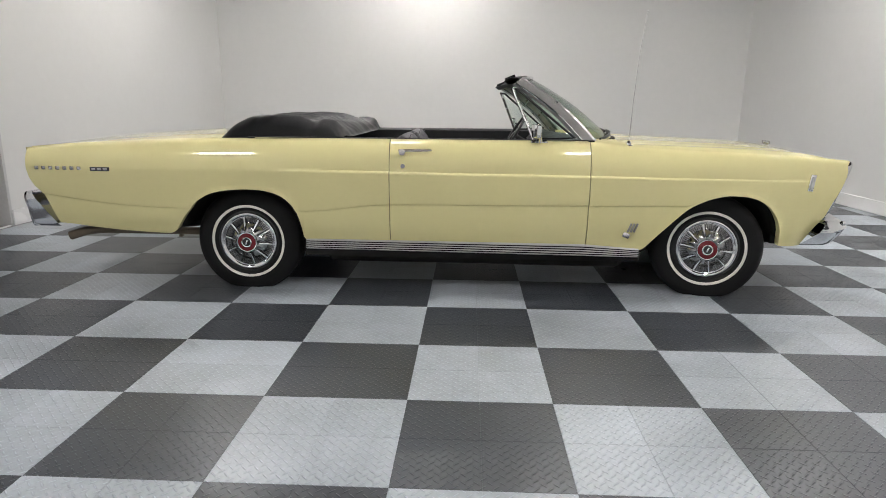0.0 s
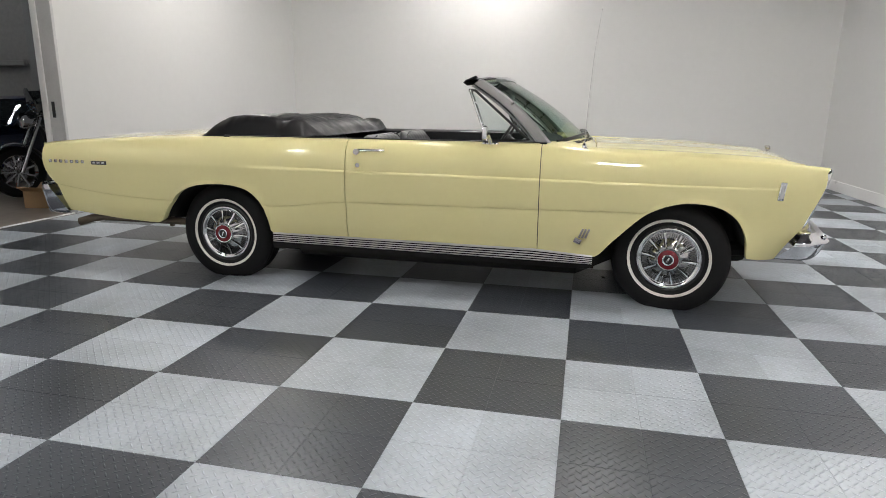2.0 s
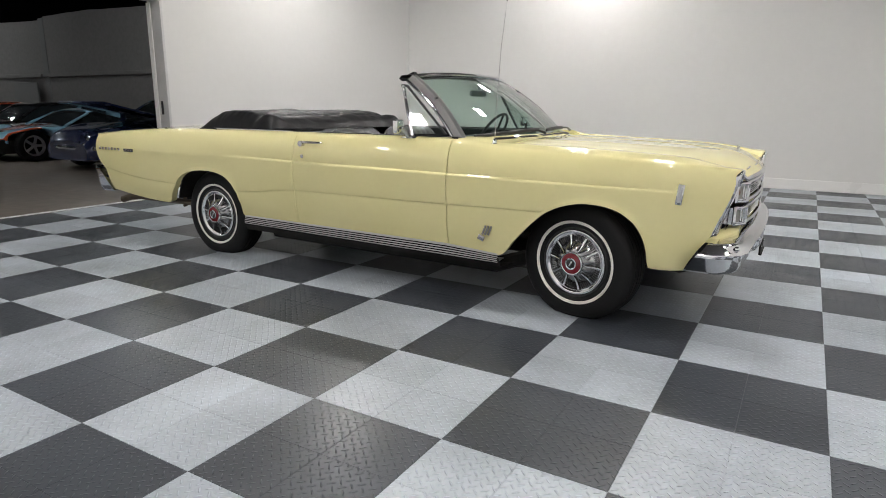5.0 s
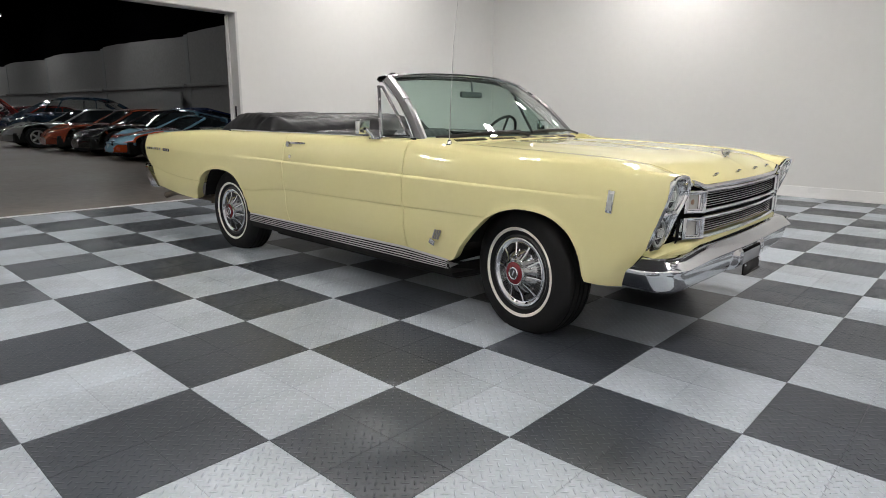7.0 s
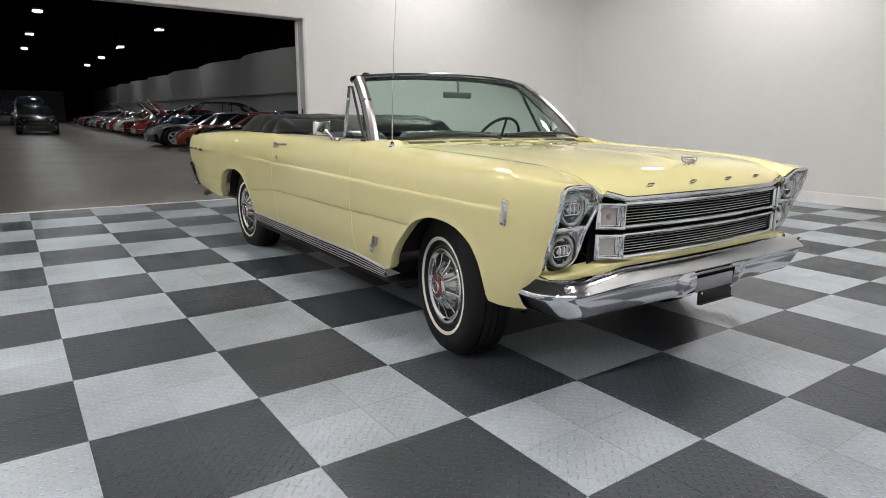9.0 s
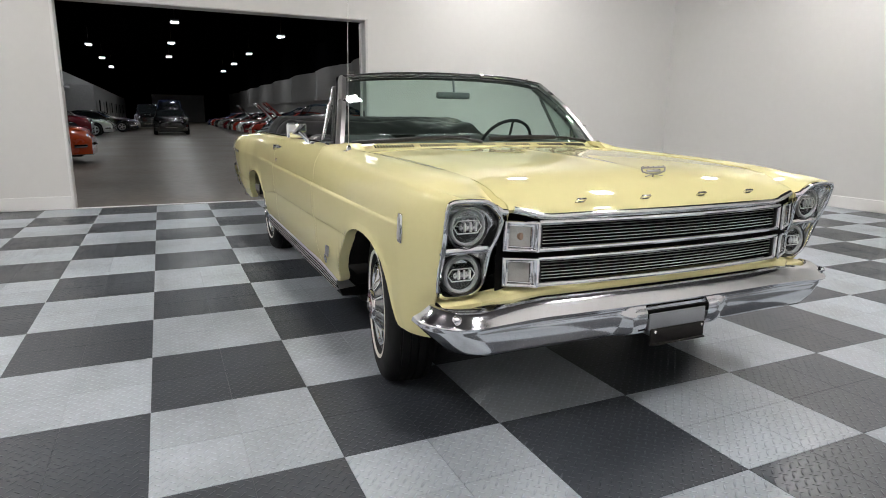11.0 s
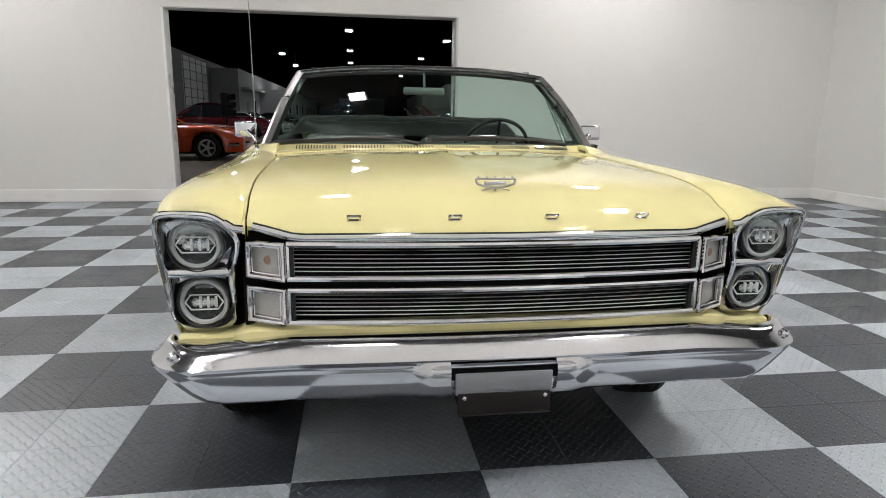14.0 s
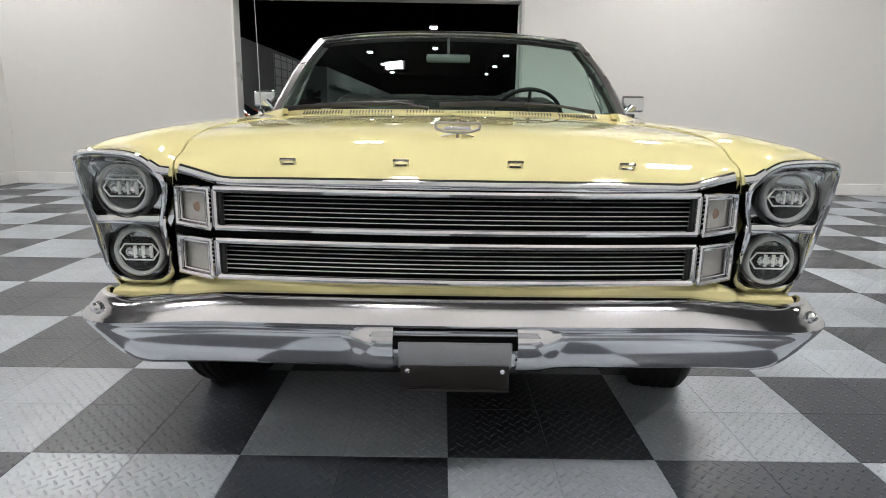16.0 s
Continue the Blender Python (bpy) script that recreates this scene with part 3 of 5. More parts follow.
# fender tops between the hood and the crest of each side
FX = [.72, .8, .9, .98, 1.05, 1.15, 1.3, 1.5, 1.7, 1.85, 1.95, 2.05, 2.1, 2.14, 2.17, 2.2, 2.23, 2.26, 2.28, 2.3, 2.315, 2.33, 2.34, 2.352]
brow = smooth_curve([(.66, .842), (.69, .844), (.715, .850), (.738, .864), (.765, .883), (.80, .8925), (.87, .894), (.90, .891), (.95, .88)])
for sgn in (-1, 1):
    rows = []
    for x in FX:
        xo = x if x < 2.2 else 2.2 + (x - 2.2) * .098 / .152
        e = side_point(min(xo + .002, 2.3), 3.0)
        yi = hood_edge(max(x, .95)) + GAP
        xi = front_bow(x, yi)
        zi = hood_z(max(x, 1.0), yi) if x >= .95 else 1.0
        yo, zo = e.y - .0295, e.z + .0058
        zi = zi + .003 if x < 2.1 else zi
        k = min(1.0, max(0.0, (x - 2.1) / .252)) ** 1.5
        row = [(xi, sgn * yi, zi - .025), (xi, sgn * yi, zi)]
        for f in (.06, .12, .18, .25, .32, .4, .5, .6, .7, .82, .92, 1.0):
            bulge = .010 * math.sin(math.pi * f) * (1 if x > .9 else .2)
            y = yi + (yo - yi) * f
            z = zi + (zo - zi) * f + bulge
            z = z * (1 - k) + k * (brow(y) if f < .99 else zo)
            row.append((xi + (e.x - xi) * f, sgn * y, z))
        rows.append(row)
    rows.append([(p[0] + .004, p[1], p[2] - .02) for p in rows[-1]])
    part("fender_top", grid(rows), PAINT, car)
    part("fender_lip", tube([(2.296, sgn * .698, .838), (2.300, sgn * .722, .842), (2.302, sgn * .745, .858)], .009, None, 8, flat=1.3), CHROME, car)
# cowl with its slots
rows = []
for f in np.linspace(-1, 1, 41):
    y = f * .80
    z0 = hood_z(1.04, y * .9)
    xb, zb = .962 - .235 * abs(y / .835) ** 2.4, 1.007 - .010 * f * f
    rows.append([(1.037, y, z0 - .02), (1.034, y, z0 - .001), (xb + .075 * (1 - .3 * abs(f)), y, z0 + .002), (xb + .012, y, zb), (xb - .03, y, zb - .03)])
cowl = part("cowl", grid(rows), PAINT, car)
for k in range(96):
    y = -.68 + k * 1.36 / 95
    if abs(abs(y) - .23) < .03 or abs(y) < .025 or abs(abs(y) - .47) < .012:
        continue
    xb = .962 - .235 * abs(y / .835) ** 2.4
    z0, zb = hood_z(1.04, y * .9), 1.007 - .010 * (y / .8) ** 2
    a = math.atan2(zb - z0 - .002, -.06)
    part("cowl_slot", box(-.016, .016, -.0028, .0028, -.004, .0016, .001, Matrix.Translation((xb + .043, y, (z0 + zb) / 2 + .001)) @ Matrix.Rotation(math.atan2(zb - z0 - .002, .063), 4, "Y")), BLACK, cowl, smooth=False)

# rear deck, behind the folded top
DX = [-2.84, -2.78, -2.6, -2.3, -2.0, -1.75, -1.5]
for nm, ya, yb in (("trunk_lid", -.66, .66), ("deck_side", .667, 1.0), ("deck_side", -1.0, -.667)):
    rows = []
    for x in DX:
        e = side_point(max(x, -2.9), 3.0)
        yo = e.y - .029
        row = []
        for f in np.linspace(0, 1, 15):
            y = ya + (yb - ya) * f
            y = max(-yo, min(yo, y))
            a = abs(y) / yo
            row.append((x, y, e.z + .006 + .030 * (1 - a**2.5) * min(1, (x + 2.9) / .4)))
        rows.append(row)
    rows.insert(0, [(p[0] + .005, p[1], p[2] - .03) for p in rows[0]])
    part(nm, grid(rows), PAINT, car)
rows = [[(rear_edge(z) + .01, y, z) for y in np.linspace(-.9, .9, 9)] for z in (.44, .55, .64, .72, .82, .92)]
part("rear_panel", grid(rows), PAINT, car)
for sgn in (-1, 1):
    part("tail_lamp", box(-2.84, -2.80, sgn * .58, sgn * .86, .71, .89, .012), RED, car, "red square tail lamp")
    rows = [[(rear_edge(z) - .006, sgn * (half(-2.9) - .02 + d - .03), z) for d in (-.05, 0.008)] for z in np.linspace(.70, .925, 12)]
    part("tail_trim", grid(rows), CHROME, car)

# ---- bumpers
def bumper_sweep(sgn_x, profile, xc, ends, wrap, taper=True):
    """profile: (out, z) pairs from the top edge round the nose to the lower edge."""
    rows = []
    half_path = []
    # straight side, rounded corner, bowed front
    for k in range(5):
        half_path.append((wrap + (ends - wrap) * k / 4, .99, 0.0))
    for k in range(1, 8):
        t = k / 8 * math.pi / 2
        half_path.append((ends + (xc - .03 - ends) * math.sin(t), .99 - .17 * (1 - math.cos(t)), math.sin(t)))
    for y in (.82, .74, .66, .58, .5, .42, .34, .28, .26, .245, .23, .215, .2, .185, .165, .151, .149, .1, .05, 0):
        half_path.append((xc - .03 * (y / .82) ** 2, y, 1.0))
    full = [(x, -y, f) for x, y, f in half_path] + [(x, y, f) for x, y, f in half_path[::-1][1:]]
    for x, y, f in full:
        row = []
        for o, z in profile:
            s = 1 if y < 0 else -1
            ny = (1 - f) * s
            shear = (z - (.37 if taper else .44)) * .63 * max(0.0, 1 - max(0, (x - wrap)) / max(ends - wrap, 1e-6)) if f == 0 else 0
            end = np.interp(z, (.34, .37, .47, .557), (.855, .89, .988, .935)) / .99
            k = min(1.0, max(0.0, (abs(y) - .60) / .25))
            lift = -.012 * k + .003 * k * max(0.0, (.40 - z) / .05) - .014 * k * min(1.0, max(0.0, (z - .48) / .04))
            if taper and .150 < abs(y) < .27 and z < .475:
                q = min(1.0, (.27 - abs(y)) / .075)
                o += .020 * q * q * (3 - 2 * q) * min(1.0, (.475 - z) / .02)
            if not taper:
                end, lift = 1.045, 0.0
            row.append((sgn_x * (x + o * f + shear), (y - o * ny * .3) * (1 + (end - 1) * k), z + lift))
        rows.append(row)
    return grid(rows)


FRONT = [(-.14, .530), (-.11, .542), (-.075, .549), (-.050, .549), (-.034, .544), (-.023, .534), (-.012, .518), (-.004, .504), (.002, .493), (.0, .488), (-.010, .482), (-.022, .476), (-.026, .468), (-.0245, .460), (-.026, .440), (-.030, .410), (-.038, .385), (-.05, .368), (-.075, .360), (-.10, .366)]
bumper = part("front_bumper", bumper_sweep(1, FRONT, 2.405, 2.20, 2.085), BUMPER, car, "full-width chrome front bumper")
REAR = [(-.13, .64), (-.05, .648), (-.015, .636), (.0, .61), (-.015, .58), (-.045, .53), (-.085, .475), (-.115, .435), (-.15, .42)]
part("rear_bumper", bumper_sweep(-1, REAR, 2.945, 2.87, 2.70, False), BUMPER, car, "wrap-around chrome rear bumper")
# dished middle of the bumper with its plate bracket
for sgn in (-1, 1):
    part("bumper_bolt", lathe([(0, .010), (.008, .009), (.013, .004), (.014, -.01)], 16, None, (2.331, sgn * .890, .503), "x"), CHROME, car, "domed chrome bolt")
# flat black bar on the face stands in for the shaded notch
part("plate_recess", box(2.375, 2.3895, -.152, .152, .425, .457, .003), MATTE, car)
part("plate_bracket", box(2.375, 2.3945, -.138, .138, .380, .446, .004), BRACKET, car, "grey metal plate bracket")
pl = part("plate_holder", box(2.391, 2.4, -.132, .132, .330, .388, .003), PLATE, car, "bare black licence plate holder without a plate")
part("plate_holder_lip", box(2.391, 2.409, -.132, .132, .326, .332, .002), PLATE, car)
for sgn in (-1, 1):
    part("screw", lathe([(0, .006), (.006, .004), (.007, -.004)], 12, None, (2.401, sgn * .115, .378), "x"), CHROME, pl)
rows = []
for y in np.linspace(-.90, .90, 49):
    k = min(1.0, max(0.0, (abs(y) - .69) / .07))
    k = k * k * (3 - 2 * k)
    rows.append([(2.24 - .10 * k, y, .568 - .045 * k), (2.302 - .085 * k, y, .566 - .045 * k), (2.310 - .08 * k, y, .560 - .044 * k), (2.304 - .08 * k, y, .49)])
part("front_valance", grid(rows), PAINT, car)


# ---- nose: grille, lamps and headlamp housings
# flat black sheet stands in for the dark depth behind the nose
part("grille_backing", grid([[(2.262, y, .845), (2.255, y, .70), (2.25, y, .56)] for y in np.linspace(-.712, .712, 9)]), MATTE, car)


def bow(y):
    return -.05 * (abs(y) / .7) ** 2


def ring_frame(y0, y1, z0, z1, x, w, depth, bowed=True):
    """A rectangular moulding with a rounded face."""
    bm = bmesh.new()
    n = 24
    for (ya, za, yb, zb) in ((y0, z0, y1, z0), (y1, z0, y1, z1), (y1, z1, y0, z1), (y0, z1, y0, z0)):
        pts = []
        m = n if ya != yb else 2
        for k in range(m + 1):
            f = k / m
            y, z = ya + (yb - ya) * f, za + (zb - za) * f
            pts.append((x + (bow(y) if bowed else 0), y, z))
        tube(pts, w, bm, 8, flat=1.0)
    return bm


GY = .585
for z0, z1 in ((.707, .800), (.585, .676)):
    g = part("grille_frame", ring_frame(-GY, GY, z0, z1, 2.352, .0085, .02), CHROME, car, "bright grille surround")
    nb = 6
    for k in range(nb):
        z = z0 + .012 + (z1 - z0 - .024) * (k + .5) / nb
        bar = grid([[(2.337 + bow(y), y, z + .0012), (2.3415 + bow(y), y, z + .0003), (2.340 + bow(y), y, z - .0008)] for y in np.linspace(-GY + .012, GY - .012, 25)])
        part("grille_bar", bar, BAR, g)
    for sgn in (-1, 1):
        part("grille_end", box(2.30, 2.318, sgn * .572 - .004, sgn * .572 + .004, z0 + .006, z1 - .006, .002), BLACK, g)
    # shade between the bars is put in as a flat black sheet
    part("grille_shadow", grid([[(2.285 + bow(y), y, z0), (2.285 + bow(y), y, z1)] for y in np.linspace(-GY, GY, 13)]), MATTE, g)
    # turn and parking lamps at both ends
    for sgn in (-1, 1):
        ya, yb = sgn * .597, sgn * .692
        def moulding(dy, w):
            pts = [Vector((2.327 - (.045 * abs(abs(y) - .597) / .095) - dy * .6, y, z)) for y, z in ((ya + sgn * dy, z0 + dy * .9), (yb - sgn * dy, z0 + dy * .9 + .004), (yb - sgn * dy, z1 - dy * .9 + .002), (ya + sgn * dy, z1 - dy * .9))]
            mid = (pts[0] + pts[2]) / 2
            n = Vector((1, 0, 0))
            ringrows = []
            for p in pts + pts[:1]:
                out = (p - mid).normalized()
                ringrows.append([p + out * (w * 1.3 * math.cos(t)) + n * (w * math.sin(t)) for t in np.linspace(0, 2 * math.pi, 9)[:-1]])
            return grid(ringrows, close=True)

        tl = part("turn_lamp", moulding(0, .0085), CHROME, car, "square chrome-framed front lamp")
        side = [(2.327 - .045 * abs(abs(y) - .597) / .095, y, z) for y, z in ((ya, z0), (yb, z0 + .004), (yb, z1 + .002), (ya, z1))]
        part("lamp_body", grid([side, [(x - .075, y, z) for x, y, z in side]], close=True), CHROME, tl, smooth=False)
        slope = []
        for dy, dx in ((.004, .004), (.007, -.006), (.011, -.017)):
            slope.append([(2.327 - .045 * abs(abs(y) - .597) / .095 + dx, y, z) for y, z in ((ya + sgn * dy, z0 + dy), (yb - sgn * dy, z0 + dy + .004), (yb - sgn * dy, z1 - dy + .002), (ya + sgn * dy, z1 - dy))])
        part("frame_slope", grid(slope, close=True), CHROME, tl)
        part("inner_frame", moulding(.010, .004), CHROME, tl)
        rows = []
        for f in np.linspace(0, 1, 7):
            y = ya + sgn * .010 + (yb - ya - sgn * .020) * f
            rows.append([(2.306 - .045 * abs(abs(y) - .597) / .095 + .004 * math.sin(math.pi * f), y, z) for z in np.linspace(z0 + .009, z1 - .008, 5)])
        part("lens", grid(rows), LENS, tl)
        if z0 > .65:
            part("bulb", lathe([(0, .006), (.013, .004), (.019, -.004)], 18, None, (2.302 - .014, sgn * .632, (z0 + z1) / 2), "x"), AMBER, tl, "amber bulb")

# chrome lip along the hood's front edge
lip = bmesh.new()
pts = []
for f in np.linspace(-1, 1, 41):
    y = f * .672
    pts.append((front_bow(2.352, y), y, hood_z(2.35, y) - .004))
tube(pts, .010, lip, 10, flat=1.25)
part("hood_lip", lip, CHROME, hood, "chrome hood edge moulding")
# four separate emblems on the nose, drawn as plain bars
for k, y in enumerate((-.408, -.136, .136, .408)):
    xx = front_bow(2.318, y)
    zz = hood_z(2.318, y)
    M = Matrix.Translation((xx + .004, y, zz + .006)) @ Matrix.Rotation(radians(-48), 4, "Y")
    e = bmesh.new()
    for b in ((-.019, .019, .006, .011), (-.019, .019, -.011, -.006), (-.019, -.013, -.011, .011), (.013, .019, -.011, .011)):
        add_box(e, b[2], b[3], b[0], b[1], -.003, .004, .001, M)
    part("nose_emblem", e, STEEL, hood, "small chrome emblem bar" if k == 0 else "")

for sgn in (-1, 1):
    # housing outline, upright with a forward-leaning top
    outline = [(.932, .79), (.931, .83), (.930, .866), (.916, .887), (.87, .892), (.80, .888), (.765, .876), (.735, .850), (.716, .815), (.722, .76), (.738, .70), (.742, .62), (.752, .562), (.785, .530), (.84, .524), (.89, .530), (.918, .56), (.927, .62), (.930, .70)]

    def at(y, z, inset, dx):
        cy, cz = .832, .710
        d = Vector((y - cy, z - cz))
        d = d * max(0.0, 1 - inset / max(d.length, 1e-4))
        yy, zz = cy + d.x, cz + d.y
        return (front_edge(zz) + .002 + dx, sgn * (yy - .008), zz)

    dense = []
    n = len(outline)
    for i in range(n):
        p0, p1, p2, p3 = (Vector(outline[(i + j - 1) % n]) for j in range(4))
        for t in np.linspace(0, 1, 5)[:-1]:
            q = 0.5 * ((2 * p1) + (-p0 + p2) * t + (2 * p0 - 5 * p1 + 4 * p2 - p3) * t**2 + (-p0 + 3 * p1 - 3 * p2 + p3) * t**3)
            dense.append(tuple(q))
    rows = [[at(y, z, i, d) for y, z in dense] for i, d in ((.045, -.10), (.028, -.05), (.008, -.014), (.0, -.004), (.002, .004), (.008, .008), (.015, .007), (.020, .001), (.022, -.010))]
    bez = part("headlamp_bezel", grid(rows, close=True), CHROME, car, "tall chrome double headlamp housing")
    rows = [[at(y, z, i, d) for y, z in dense] for i, d in ((.022, -.010), (.028, -.026), (.040, -.034), (.2, -.036))]
    part("bezel_face", grid(rows, close=True), BOWL, bez)
    part("divider", box(-.015, .016, -.09, .09, -.012, .012, .007, Matrix.Translation((2.248, sgn * .835, .713))), CHROME, bez)
    for cy, cz, cxx in ((.827, .793, 2.264), (.825, .621, 2.221)):
        c = (cxx, sgn * cy, cz)
        tilt = 0
        hl = part("headlamp", lathe([(.075, -.05), (.0765, -.005), (.075, .001), (.0715, -.002), (.071, -.03)], 40, None, c, "x"), BLACK, bez, "round dark-rimmed headlamp")
        part("halo_ring", lathe([(.0645, -.015), (.0645, .003), (.060, .007), (.0545, .005), (.0535, -.012)], 40, None, c, "x"), RING, bez, "pale ring inside the headlamp")
        part("reflector", lathe([(.054, -.006), (.045, -.012), (0, -.014)], 32, None, c, "x"), LAMP_DARK, bez)
        led = bmesh.new()
        pts = [(c[0] + .002, c[1] + a, c[2] + b) for a, b in ((-.051, 0), (-.036, .021), (.036, .021), (.051, 0), (.036, -.021), (-.036, -.021), (-.051, 0))]
        for p, q in zip(pts, pts[1:]):
            tube([p, q], .0021, led, 6)
        part("lamp_frame", led, HALO, bez)
        for k in (-1, 0, 1):
            part("led_cup", lathe([(.0125, .005), (.010, -.004), (.004, -.007), (0, -.005)], 16, None, (c[0], c[1] + k * .021, c[2]), "x"), CHROME, bez)
            part("led_bar", box(-.004, .005, -.003, .003, -.016, .016, .001, Matrix.Translation((c[0], c[1] + (k + .5) * .021 - .0, c[2]))), HALO, bez)
        dome = lathe([(.070, .003), (.06, .010), (.04, .016), (.02, .019), (0.0005, .020)], 36, None, c, "x")
        ob = part("lamp_glass", dome, CLEAR, bez, "clear headlamp glass")
        ob.visible_shadow = False

# crown ornament on the hood
orn = bmesh.new()
oz = hood_z(2.2, 0)
M = Matrix.Translation((2.205, 0, oz + .022)) @ Matrix.Rotation(radians(-12), 4, "Y") @ Matrix.Diagonal((1, 1, .8, 1))
shape = [(-.058, .016), (.058, .016), (.055, -.002), (.03, -.012), (0, -.014), (-.03, -.012), (-.055, -.002), (-.058, .016)]
for (a, b), (c, d) in zip(shape, shape[1:]):
    tube([M @ Vector((0, a, b)), M @ Vector((0, c, d))], .0035, orn, 8)
for a in (-.05, -.026, 0, .026, .05):
    tube([M @ Vector((0, a, .016)), M @ Vector((0, a, .024))], .003, orn, 6)
tube([M @ Vector((0, 0, -.014)), (2.20, 0, oz - .003)], .004, orn, 8)
tube([M @ Vector((0, -.042, -.026)), M @ Vector((0, 0, -.015)), M @ Vector((0, .042, -.026))], .0018, orn, 6)
part("hood_ornament", orn, PILLAR, hood, "small chrome crest ornament standing on the hood")
part("ornament_plate", box(-.003, .002, -.034, .034, -.006, .006, .001, M), STEEL, hood)

# ---- windscreen
def screen(u, v, lift=0.0):
    """A point of the curved pane: u from -1 to 1 across, v from 0 at the cowl to 1 at the header."""
    a = abs(u)
    yb, yt = .845, .705
    y = u * (yb + (yt - yb) * v)
    xb = .965 - .235 * a**2.4
    xt = .410 - .115 * a**2.4
    zb = 1.007 - .010 * a**2
    zt = 1.395 - .033 * a**2.5
    return Vector((xb + (xt - xb) * v + .018 * math.sin(math.pi * v), y, zb + (zt - zb) * v + .02 * math.sin(math.pi * v) + lift))


US = np.linspace(-1, 1, 37)
ws = part("windscreen", grid([[screen(u, v) for u in US] for v in np.linspace(0, 1, 11)]), GLASS, car, "curved green-tinted windscreen")
ws.visible_shadow = False
fr = bmesh.new()
tube([screen(u, 1) + Vector((-.006, 0, .008)) for u in US], .018, fr, 10, flat=.7)
part("header", fr, BUMPER, car, "bright metal windscreen header")
hd = grid([[screen(u, 1) + Vector((dx, 0, dz)) for u in US] for dx, dz in ((-.005, .012), (-.04, .022), (-.10, .016), (-.12, -.004), (-.09, -.022), (-.02, -.014))])
part("header_cap", hd, VINYL, car, "black padded header strip")
for sgn in (-1, 1):
    rows = []
    for v in np.linspace(-.03, 1.02, 11):
        p = screen(sgn, v)
        rows.append([p + Vector((dx, sgn * dy, dz)) for dx, dy, dz in ((.014, -.030, .012), (.020, -.004, .014), (.006, .012, .010), (-.028, .010, -.012), (-.055, -.004, -.03), (-.055, -.03, -.03))])
    part("windscreen_pillar", grid(rows), PILLAR, car, "wide grey metal windscreen pillar")
    pl = bmesh.new()
    tube([screen(sgn, v) + Vector((-.045, sgn * .008, -.014)) for v in np.linspace(-.02, 1.0, 9)], .007, pl, 8)
    part("pillar_trim", pl, CHROME, car)
    # catch that stands up behind the header
    part("header_catch", box(-.04, .03, -.02, .02, -.008, .012, .005, Matrix.Translation((.225, sgn * .62, 1.385)) @ Matrix.Rotation(radians(-22), 4, "Y")), VINYL, car)
    # quarter vent window
    top, low, fr_ = Vector((.232, sgn * .735, 1.312)), Vector((.368, sgn * .845, .994)), Vector((.655, sgn * .85, 1.0))
    vent = bmesh.new()
    tube([top, low], .011, vent, 8)
    part("vent_post", vent, STEEL, car, "slim dull metal vent window post")
    vent = bmesh.new()
    tube([top + Vector((-.012, 0, 0)), top + Vector((.03, -sgn * .004, -.002)), fr_ + Vector((-.03, 0, .012)), low + Vector((.02, 0, .006))], .009, vent, 8)
    part("vent_frame", vent, BLACK, car)
    vg = bmesh.new()
    vg.faces.new([vg.verts.new(p) for p in (top + Vector((.012, 0, -.012)), low + Vector((.01, 0, .01)), fr_ + Vector((-.045, 0, .01)))])
    ob = part("vent_glass", vg, VENTGLASS, car)
    ob.visible_shadow = False
    # wing mirror
    mr = bmesh.new()
    mb = (.395, sgn * .918, .985)
    lathe([(.0, .0), (.055, .0), (.05, .008), (.02, .014), (0, .014)], 20, mr, mb, "z")
    for v in list(mr.verts):
        v.co.y = mb[1] + (v.co.y - mb[1]) * .45
    tube([(.40, sgn * .935, .99), (.395, sgn * .955, 1.02), (.385, sgn * .985, 1.048)], [.014, .011, .012], mr, 10)
    wm = part("wing_mirror", mr, CHROME, car, "chrome door mirror")
    part("mirror_head", box(-.018, .014, -.058, .058, -.042, .042, .010, Matrix.Translation((.370, sgn * .995, 1.058)) @ Matrix.Rotation(radians(-sgn * 12), 4, "Z"), 3), CHROME, wm)
    # wipers
    if sgn < 0:
        a, b, hold, pivot = (-.93, -.02), (-.20, .036), (-.40, .024), Vector((.985, -.10, 1.011))
    else:
        a, b, hold, pivot = (-.06, .018), (.50, .036), (.40, .032), Vector((.90, .66, 1.007))
    off = Vector((.016, 0, .012))
    wp = tube([pivot, (pivot + screen(*hold) + off) / 2 + Vector((.016, 0, .012)), screen(*hold) + off * 1.5], [.010, .006, .005], None, 8)
    part("wiper_arm", wp, BLACK, car, "black wiper arm")
    wp = tube([screen(a[0] + (b[0] - a[0]) * f, a[1] + (b[1] - a[1]) * f) + off + Vector((.004, 0, .006 * math.sin(math.pi * f))) for f in np.linspace(0, 1, 9)], .0065, None, 8, flat=1.8)
    part("wiper_blade", wp, BLACK, car, "long black wiper blade")

